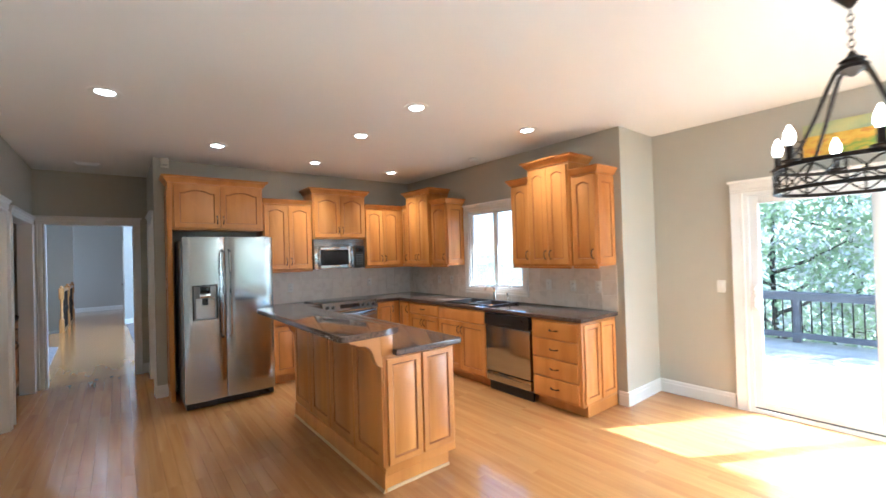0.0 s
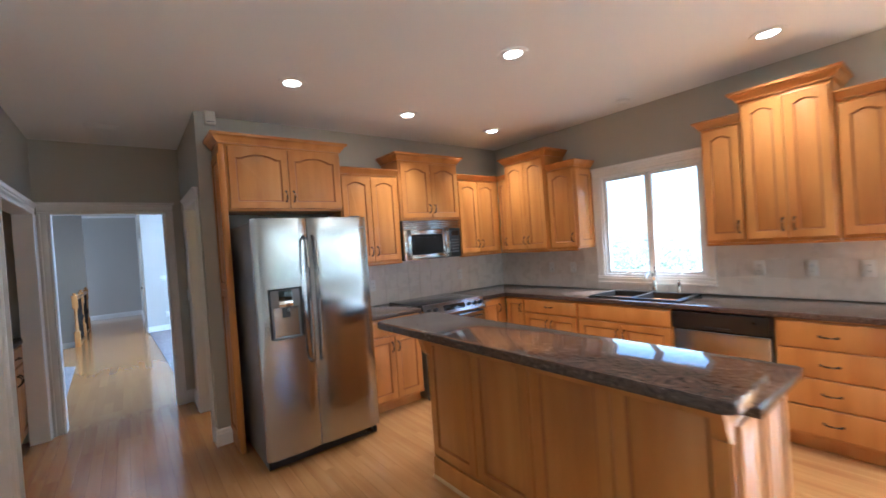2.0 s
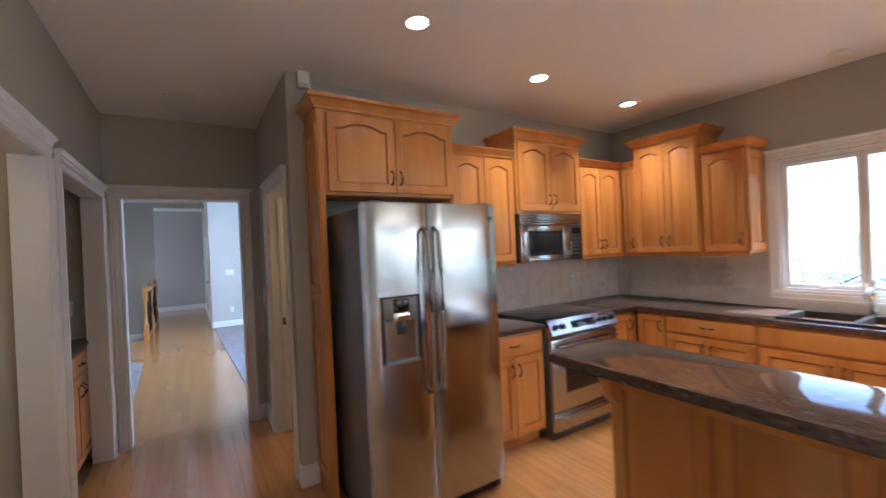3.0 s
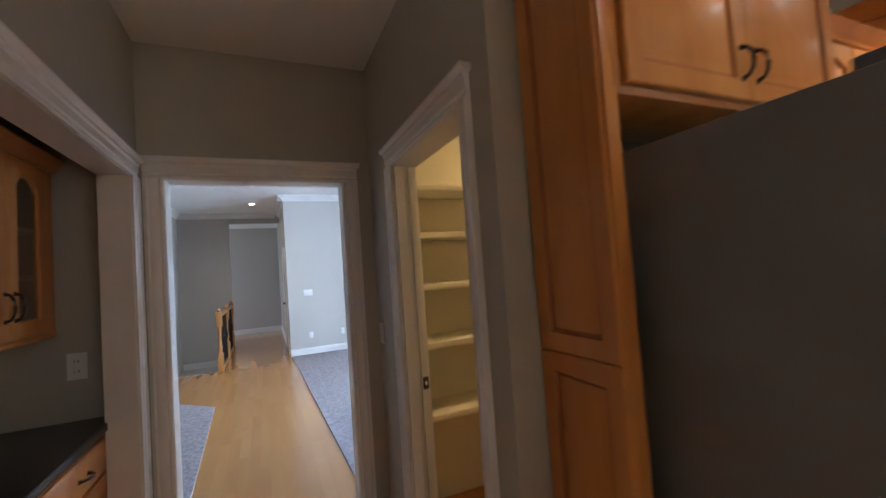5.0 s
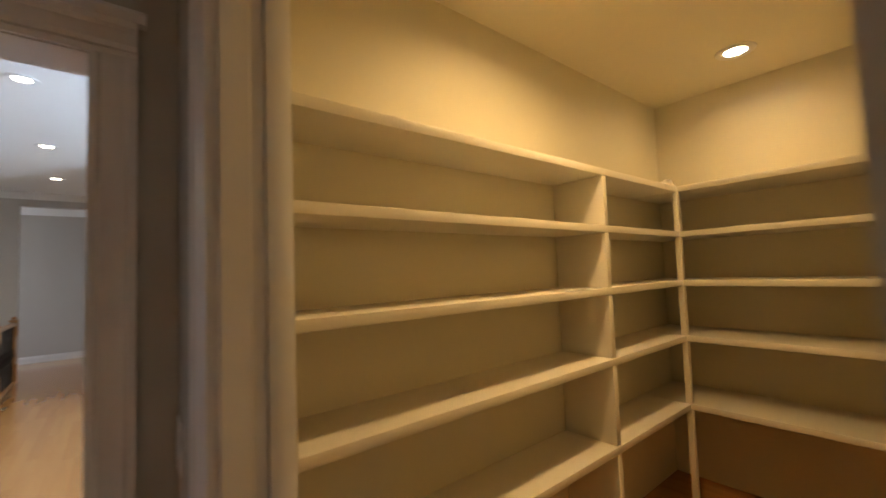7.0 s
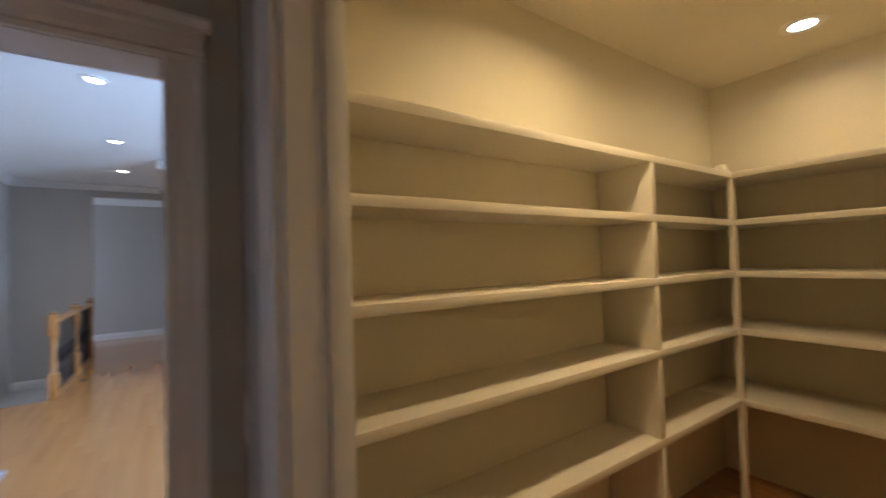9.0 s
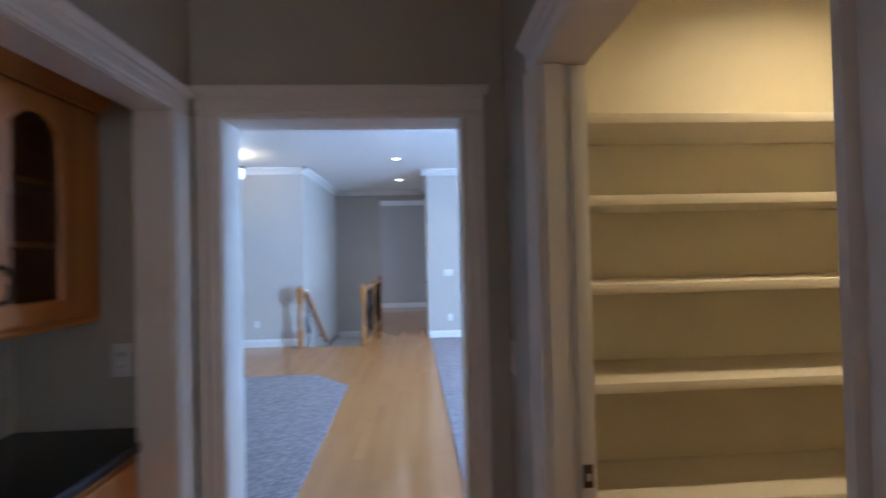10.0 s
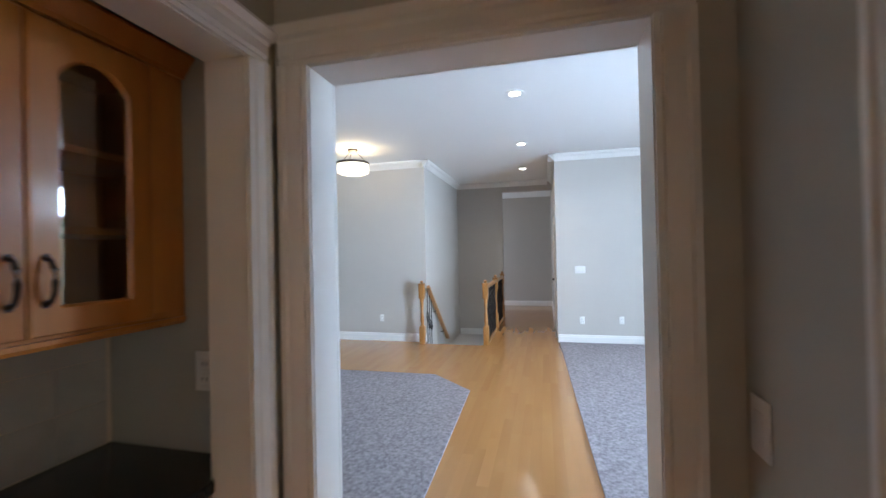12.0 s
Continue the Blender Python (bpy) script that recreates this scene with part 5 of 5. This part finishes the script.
# chandelier over the dining place
def chandelier():
    cx, cy, R = 3.0, -0.085, 0.31
    top = thing("chandelier", pose(cx, cy, 0), "dark wrought-iron ring chandelier with lit flame bulbs", "chandelier")
    part("canopy", lathe(bmesh.new(), [(0.012, 2.66), (0.04, 2.70), (0.06, 2.725), (0.062, 2.7395)], 20), IRON, top)
    z = 2.66
    i = 0
    while z > 2.44:
        bm = bmesh.new()
        pts = [(0.011 * math.cos(a), 0, z - 0.018 + 0.02 * math.sin(a)) for a in [2 * math.pi * k / 12 for k in range(13)]]
        if i % 2:
            pts = [(0, p[0], p[2]) for p in pts]
        tube(bm, pts, 0.0028, 6)
        part("chain_link", bm, IRON, top)
        z -= 0.031
        i += 1
    part("hub", lathe(bmesh.new(), [(0.012, 2.33), (0.03, 2.345), (0.058, 2.36), (0.062, 2.375), (0.04, 2.395), (0.05, 2.405), (0.022, 2.425), (0.01, 2.45)], 20), IRON, top)
    for k in range(4):
        a = math.pi / 4 + k * math.pi / 2
        d = Vector((math.cos(a), math.sin(a), 0))
        pts = [d * 0.05 + Vector((0, 0, 2.365)), d * 0.075 + Vector((0, 0, 2.35)), d * 0.11 + Vector((0, 0, 2.28)), d * 0.17 + Vector((0, 0, 2.14)), d * 0.235 + Vector((0, 0, 2.01)), d * R + Vector((0, 0, 1.915))]
        part("arm", tube(bmesh.new(), pts, [0.008, 0.01, 0.010, 0.009, 0.008, 0.007], 8), IRON, top)
    for zz in (1.80, 1.915):
        bm = bmesh.new()
        seg = 48
        prof = [(R - 0.005, zz - 0.009), (R + 0.005, zz - 0.009), (R + 0.005, zz + 0.009), (R - 0.005, zz + 0.009)]
        rings = [[bm.verts.new((q * math.cos(2 * math.pi * i / seg), q * math.sin(2 * math.pi * i / seg), h)) for i in range(seg)] for q, h in prof]
        for a, b in zip(rings, rings[1:] + rings[:1]):
            for i in range(seg):
                bm.faces.new((a[i], a[(i + 1) % seg], b[(i + 1) % seg], b[i]))
        part("ring", bm, IRON, top)
    for k in range(8):
        a0 = k * math.pi / 4
        for s in (1, -1):
            pts = []
            for i in range(13):
                u = i / 12
                a = a0 + u * math.pi / 4
                pts.append((R * math.cos(a), R * math.sin(a), 1.8575 + s * 0.045 * math.cos(2 * math.pi * u)))
            part("scroll", tube(bmesh.new(), pts, 0.0045, 6), IRON, top)
        part("upright", tube(bmesh.new(), [(R * math.cos(a0), R * math.sin(a0), 1.805), (R * math.cos(a0), R * math.sin(a0), 1.91)], 0.006, 6), IRON, top)
    for k in range(6):
        a = 0.35 + k * math.pi / 3
        x, y = R * math.cos(a), R * math.sin(a)
        cup = part("candle_cup", lathe(bmesh.new(), [(0.012, 1.92), (0.034, 1.93), (0.036, 1.938), (0.016, 1.942), (0.016, 2.005), (0.012, 2.008)], 14, (x, y, 0)), IRON, top)
        part("bulb", lathe(bmesh.new(), [(0.011, 2.008), (0.019, 2.025), (0.023, 2.044), (0.019, 2.068), (0.010, 2.092), (0.002, 2.108)], 14, (x, y, 0)), BULB, cup, "lit flame-shaped bulb")
    la = new("chandelier_light", bpy.data.lights.new("chandelier_light", "POINT"))
    la.data.energy, la.data.color, la.data.shadow_soft_size = 1.5, (1.0, 0.8, 0.58), 0.2
    la.matrix_basis = pose(cx, cy, 2.17)


chandelier()


# painted panel on an iron scroll holder over the sliding door
ART = surface("painted_landscape_panel", [(0.62, 0.48, 0.05), (0.20, 0.35, 0.06), (0.70, 0.42, 0.05), (0.75, 0.55, 0.08), (0.55, 0.10, 0.03)], (5, 7, 9), 0.4, stops=[0.3, 0.42, 0.5, 0.58, 0.7])
ART_SKY = surface("painted_sky_panel", [(0.13, 0.30, 0.36), (0.45, 0.52, 0.28), (0.62, 0.58, 0.25)], (3, 2.5, 6), 0.4)
art = thing("wall_art", pose(DX, -0.16, 2.25, 0, 0, -90), "long colourful landscape panel in an iron scroll holder", "wall art")
part("panel", boxed(-0.56, 0.56, -0.05, -0.035, 0.0, 0.165, 0.002), ART, art, "yellow and green painted landscape")
part("sky_band", boxed(-0.56, 0.56, -0.051, -0.036, 0.166, 0.265, 0.002), ART_SKY, art, "blue-green painted sky")
bm = bmesh.new()
tube(bm, [(-0.58, -0.045, -0.008), (0.58, -0.045, -0.008)], 0.006, 6)
part("rail", bm, IRON, art)
for s in (-1, 1):
    bm = bmesh.new()
    tube(bm, [(s * 0.57, -0.045, -0.01), (s * 0.57, -0.045, 0.15)], 0.005, 6)
    for zc in (0.02, 0.12):
        tube(bm, [(s * (0.61 + 0.035 * math.cos(a)), -0.045, zc + 0.03 * math.sin(a)) for a in [2 * math.pi * k / 14 for k in range(15)]], 0.0045, 6)
    tube(bm, [(s * 0.645, -0.045, 0.03), (s * 0.67, -0.045, 0.05), (s * 0.67, -0.045, 0.09), (s * 0.645, -0.045, 0.11)], 0.0045, 6)
    tube(bm, [(s * 0.55, -0.045, 0.07), (s * 0.55, 0.0, 0.07)], 0.005, 6)
    part("scroll", bm, IRON, art, "wrought-iron scroll end")


# living room: pendant, stair rails
def pendant():
    top = thing("ceiling_light", pose(-2.634, 11.32, 0), "lit frosted drum ceiling light on three rods", "ceiling light")
    part("canopy", lathe(bmesh.new(), [(0.02, LH - 0.04), (0.075, LH - 0.03), (0.085, LH - 0.0005)], 20), BRONZE, top)
    for k in range(3):
        a = 2 * math.pi * k / 3 + 0.3
        part("rod", tube(bmesh.new(), [(0.05 * math.cos(a), 0.05 * math.sin(a), LH - 0.035), (0.225 * math.cos(a), 0.225 * math.sin(a), 2.885)], 0.005, 6), BRONZE, top)
    part("shade", lathe(bmesh.new(), [(0.05, 2.715), (0.18, 2.725), (0.232, 2.75), (0.236, 2.87), (0.222, 2.88)], 32), SHADE_GLOW, top, "glowing frosted glass drum")
    bm = bmesh.new()
    seg = 32
    prof = [(0.238, 2.865), (0.244, 2.865), (0.244, 2.90), (0.238, 2.90)]
    rings = [[bm.verts.new((q * math.cos(2 * math.pi * i / seg), q * math.sin(2 * math.pi * i / seg), h)) for i in range(seg)] for q, h in prof]
    for a, b in zip(rings, rings[1:] + rings[:1]):
        for i in range(seg):
            bm.faces.new((a[i], a[(i + 1) % seg], b[(i + 1) % seg], b[i]))
    part("band", bm, BRONZE, top, "dark bronze band")
    la = new("ceiling_light_glow", bpy.data.lights.new("ceiling_light_glow", "POINT"))
    la.data.energy, la.data.color, la.data.shadow_soft_size = 4.5, (1.0, 0.75, 0.45), 0.15
    la.matrix_basis = pose(-2.634, 11.32, 2.99)


pendant()


def newel(bm, x, y, z0, z1, s=0.045):
    box(bm, x - s, x + s, y - s, y + s, z0, z0 + 0.30, 0.004)
    lathe(bm, [(s * 0.9, z0 + 0.30), (s * 0.55, z0 + 0.33), (s * 0.75, z0 + 0.40), (s * 0.5, z0 + 0.55), (s * 0.65, z1 - 0.33), (s * 0.9, z1 - 0.30)], 14, (x, y, 0))
    box(bm, x - s, x + s, y - s, y + s, z1 - 0.30, z1 - 0.07, 0.004)
    box(bm, x - s - 0.01, x + s + 0.01, y - s - 0.01, y + s + 0.01, z1 - 0.07, z1 - 0.05, 0.004)
    lathe(bm, [(0.015, z1 - 0.05), (0.03, z1 - 0.03), (0.032, z1 - 0.018), (0.018, z1)], 14, (x, y, 0))
    return bm


def iron_baluster(x, y, z0, z1):
    bm = bmesh.new()
    tube(bm, [(x, y, z0), (x, y, z1)], 0.007, 6)
    zc = (z0 + z1) / 2
    for k in range(4):
        a0 = k * math.pi / 2
        tube(bm, [(x + 0.022 * math.sin(math.pi * u) * math.cos(a0 + 3 * u), y + 0.022 * math.sin(math.pi * u) * math.sin(a0 + 3 * u), zc - 0.1 + 0.2 * u) for u in [i / 6 for i in range(7)]], 0.0045, 5)
    return bm


rl = thing("stair_railing", pose(0, 0, 0), "golden oak railing with black iron balusters by the stairwell", "railing")
for y in (12.32, 13.72, 15.04):
    part("newel_post", newel(bmesh.new(), -0.815, y, 0.0, 1.06), OAK, rl)
HRAIL = [(-0.03, 0), (0.03, 0), (0.036, 0.02), (0.028, 0.045), (0.012, 0.056), (-0.012, 0.056), (-0.028, 0.045), (-0.036, 0.02)]
for y0, y1 in ((12.366, 13.674), (13.766, 14.994)):
    part("handrail", prism(bmesh.new(), [(-0.815 + u, 0.915 + v) for u, v in HRAIL], y0, y1, "y"), OAK, rl)
    part("shoe_rail", boxed(-0.845, -0.792, y0, y1, 0.0, 0.03, 0.003), OAK, rl)
    n = 11
    for i in range(n):
        part("baluster", iron_baluster(-0.815, y0 + (i + 0.5) * (y1 - y0) / n, 0.03, 0.916), IRON, rl)
rl = thing("stair_railing", pose(0, 0, 0), "golden oak newel post with a handrail going down", "railing")
part("newel_post", newel(bmesh.new(), -1.87, 12.22, 0.0, 1.06), OAK, rl)
bm = bmesh.new()
ln = 1.75
prism(bm, [(u, v) for u, v in HRAIL], 0, ln, "y")
part("handrail", bm, OAK, rl, "", pose(-1.77, 12.25, 0.93, -40, 0, 0))
for yy in (12.75, 13.3):
    part("bracket", tube(bmesh.new(), [(-1.838, yy, 0.88 - (yy - 12.25) * 0.84), (-1.78, yy, 0.885 - (yy - 12.25) * 0.84), (-1.77, yy, 0.925 - (yy - 12.25) * 0.84)], 0.007, 6), BRONZE, rl)
for i in range(3):
    part("baluster", iron_baluster(-1.80, 12.30 + 0.12 * i, 0.0 if i == 0 else -0.18, 0.90 - 0.10 * i), IRON, rl)


# outside: deck, railing, shrubs and lawn
gb = bmesh.new()
prism(gb, [(-400, -400), (400, -400), (400, 400), (-400, 400)], -1.6, -1.5, "z")
structure("ground", gb, GRASS, "green lawn round the house", "ground")
dk = structure("deck", boxed(4.93, 9.2, -4.5, 3.2, -0.30, -0.13), DECK, "sunlit weathered timber deck", "deck")
bm = boxed(0, 0.138, -4.5, 3.2, -0.129, -0.10, 0.003)
deck_mesh = mesh_of("deck_board", bm, DECK)
for i in range(29):
    ob = new("deck_board", deck_mesh)
    ob.parent = dk
    ob.matrix_basis = pose(4.94 + i * 0.146, 0, 0)


def deck_railing():
    top = thing("deck_railing", pose(8.95, 0, -0.10), "slate-blue painted timber deck railing with dark balusters", "railing")
    part("top_rail", boxed(-0.07, 0.07, -4.4, 3.1, 0.80, 0.838, 0.004), DECK_RAIL, top)
    part("upper_rail", boxed(-0.02, 0.02, -4.4, 3.1, 0.70, 0.7995), DECK_RAIL, top)
    part("lower_rail", boxed(-0.02, 0.02, -4.4, 3.1, 0.08, 0.17), DECK_RAIL, top)
    post_bm = boxed(-0.055, 0.055, -0.055, 0.055, 0.0, 0.799, 0.004)
    post_me = mesh_of("post", post_bm, DECK_RAIL)
    for i in range(5):
        ob = new("post", post_me)
        ob.parent = top
        ob.matrix_basis = pose(0.077, 1.30 + (i - 3) * 1.5, 0)
    bal_me = mesh_of("baluster", tube(bmesh.new(), [(0, 0, 0.171), (0, 0, 0.70)], 0.011, 6), IRON)
    y = -4.3
    while y < 3.05:
        ob = new("baluster", bal_me)
        ob.parent = top
        ob.matrix_basis = pose(0, y, 0)
        y += 0.12


deck_railing()


def shrub(x, y, height, radius, leaves, seed, pale_share=0.0, trunk_h=0.5):
    rng = random.Random(seed)
    top = thing("tree", pose(x, y, -1.5), "sunlit leafy green garden tree" if pale_share == 0 else "leafy green shrub with pale blossom and painted glare", "tree", "garden trees")
    bm = bmesh.new()
    tube(bm, [(0, 0, 0), (0.03, 0.02, trunk_h), (0.0, 0.05, height * 0.55), (0.05, 0.0, height * 0.85)], [0.11, 0.09, 0.05, 0.02], 8)
    for k in range(9):
        a = k * 2.4 + rng.random()
        h0 = trunk_h + (height * 0.55) * k / 9
        d = Vector((math.cos(a), math.sin(a), 0))
        L = radius * rng.uniform(0.55, 0.9)
        pts = [Vector((0, 0, h0)), d * L * 0.5 + Vector((0, 0, h0 + 0.25)), d * L + Vector((0, 0, h0 + 0.6))]
        tube(bm, pts, [0.045, 0.03, 0.012], 6)
    part("trunk", bm, BARK, top)
    lumps = []
    for k in range(26):
        a, u = rng.uniform(0, 6.283), rng.random()
        z = trunk_h * 0.6 + (height - trunk_h * 0.6) * u
        rr = radius * math.sqrt(max(0.05, 1 - (2 * u - 0.85) ** 2 * 0.8)) * rng.uniform(0.35, 0.95)
        lumps.append((Vector((rr * math.cos(a), rr * math.sin(a), z)), rng.uniform(0.28, 0.55) * radius))
    vs, fs, vs2, fs2 = [], [], [], []
    for k in range(leaves):
        c, r = lumps[rng.randrange(len(lumps))]
        d = Vector((rng.gauss(0, 1), rng.gauss(0, 1), rng.gauss(0, 1))).normalized()
        p = c + d * r * rng.uniform(0.55, 1.08)
        if p.z < 0.1:
            continue
        s = rng.uniform(0.035, 0.08)
        n = (d + Vector((rng.gauss(0, 0.6), rng.gauss(0, 0.6), 0.5 + rng.gauss(0, 0.6)))).normalized()
        t = n.orthogonal().normalized()
        t = (Matrix.Rotation(rng.uniform(0, 6.283), 3, n) @ t)
        b = n.cross(t)
        # pale leaves: partly blossom, partly painted glare
        V, F = (vs2, fs2) if rng.random() < pale_share else (vs, fs)
        q = len(V)
        V.extend((tuple(p - t * s), tuple(p + b * s * 0.45), tuple(p + t * s + n * s * 0.2), tuple(p - b * s * 0.45)))
        F.append((q, q + 1, q + 2, q + 3))
    for nm, V, F, mt in (("crown", vs, fs, LEAF), ("blossom", vs2, fs2, BLOSSOM_GLARE)):
        if F:
            me = bpy.data.meshes.new(nm)
            me.from_pydata(V, [], F)
            me.materials.append(mt)
            ob = new(nm, me)
            ob.parent = top


for i, (x, y, h, r, n, fl) in enumerate(((10.6, 1.9, 4.6, 1.5, 11000, 0.35), (10.9, -0.2, 4.9, 1.6, 11000, 0.4), (11.2, -2.6, 4.6, 1.6, 5000, 0.0), (11.8, 0.9, 5.6, 1.9, 7000, 0.12), (10.7, 4.1, 1.9, 1.1, 4500, 0.5),
                                          (12.5, 6.3, 2.2, 1.7, 5000, 0.45), (13.5, 9.2, 2.2, 1.9, 5000, 0.4), (14.5, 3.6, 2.4, 1.8, 5000, 0.4), (10.5, 11.5, 1.9, 1.7, 5000, 0.0), (12.0, 14.0, 4.0, 1.9, 5000, 0.0), (3.0, -9.0, 4.5, 1.9, 5000, 0.0), (0.0, -10.0, 4.8, 2.0, 5000, 0.0))):
    shrub(x, y, h, r, n, 40 + i, fl)

# floor boards: narrow maple strips
def floor_boards():
    rng = random.Random(7)
    w = 0.0825
    length_mesh = {}

    def piece(L, W):
        key = (round(L, 3), round(W, 4))
        if key not in length_mesh:
            bm = bmesh.new()
            g, c = 0.0003, 0.0007
            x0, x1, y0, y1 = g, W - g, g, L - g
            low = [bm.verts.new(p) for p in ((x0, y0, -0.0078), (x1, y0, -0.0078), (x1, y1, -0.0078), (x0, y1, -0.0078))]
            mid = [bm.verts.new(p) for p in ((x0, y0, -c), (x1, y0, -c), (x1, y1, -c), (x0, y1, -c))]
            hi = [bm.verts.new(p) for p in ((x0 + c, y0 + c, 0), (x1 - c, y0 + c, 0), (x1 - c, y1 - c, 0), (x0 + c, y1 - c, 0))]
            for a, b in ((low, mid), (mid, hi)):
                for i in range(4):
                    bm.faces.new((a[i], a[(i + 1) % 4], b[(i + 1) % 4], b[i]))
            bm.faces.new(hi)
            length_mesh[key] = mesh_of("floor_board", bm, PLANK)
        return length_mesh[key]

    floor = bpy.data.objects["floor"]
    rest_v, rest_f, far_v, far_f = [], [], [], []
    single = 0

    def rest(x, y, L, W, z=0.0):
        if y > 6.8:
            k = len(far_v)
            far_v.extend(((x, y, z), (x + W, y, z), (x + W, y + L, z), (x, y + L, z)))
            far_f.append((k, k + 1, k + 2, k + 3))
            return
        k = len(rest_v)
        g, c = 0.0003, 0.0006
        for s, zz in ((g, z - 0.0078), (g, z - c), (g + c, z)):
            rest_v.extend(((x + s, y + s, zz), (x + W - s, y + s, zz), (x + W - s, y + L - s, zz), (x + s, y + L - s, zz)))
        for a in (0, 4):
            for i in range(4):
                rest_f.append((k + a + i, k + a + (i + 1) % 4, k + a + 4 + (i + 1) % 4, k + a + 4 + i))
        rest_f.append((k + 8, k + 9, k + 10, k + 11))

    def lay(x0, x1, y0, y1, near=None, clip=None):
        nonlocal single
        n = max(1, round((x1 - x0) / w))
        ww = (x1 - x0) / n
        for i in range(n):
            y = y0
            while y < y1 - 1e-4:
                L = rng.choice((0.7, 0.9, 1.1, 1.3, 1.6))
                if y == y0:
                    L = rng.choice((0.4, 0.7, 1.0, 1.3))
                if y1 - y - L < 0.25:
                    L = y1 - y
                x = x0 + i * ww
                if clip and clip(x + ww / 2, y + L / 2):
                    pass
                elif near and near(x, y) and single < 300:
                    ob = new("floor_board", piece(L, ww))
                    ob.parent = floor
                    ob.matrix_basis = pose(x, y, 0)
                    single += 1
                else:
                    rest(x, y, L, ww)
                y += L

    lay(HL, HR, 3.0, EY, lambda x, y: True)
    lay(HR, WX, 3.0, 5.30, lambda x, y: x < 2.0)
    lay(HL, WX, SOUTH, 3.0, lambda x, y: x < 1.55 and y > 1.0)
    lay(WX, DX, SOUTH, RETURN_Y)
    lay(0.68, 3.70, 5.56, 6.897)
    lay(-2.28, -0.72, 3.6, 5.19)
    lay(-0.492, 0.383, EY, 6.845)
    lay(HL - 0.12, HL, 5.43, 6.60)
    lay(HL - 0.12, HL, 4.20, 5.15)
    lay(HR, 0.68, 5.49, 6.262)
    # living room strip between the carpets and the floor before the stairs
    lay(-0.585, 0.505, 6.845, 7.04)
    lay(-0.75, 0.50, 7.04, 12.28)
    lay(-1.32, -0.75, 9.95, 10.5)
    lay(-0.79, 0.32, 12.28, 17.2)
    lay(-5.0, -0.75, 10.5, 12.28)
    lay(-5.0, -1.84, 12.28, 12.40)
    lay(-3.2, -0.79, 15.22, 17.2)
    for name, verts, faces, material in (("floor_boards_rest", rest_v, rest_f, PLANK_REST), ("floor_boards_living", far_v, far_f, PLANK_FAR)):
        me = bpy.data.meshes.new(name)
        me.from_pydata(verts, [], faces)
        me.materials.append(material)
        ob = new(name, me)
        ob.parent = floor
        ob["kind"] = "stuff"


floor_boards()
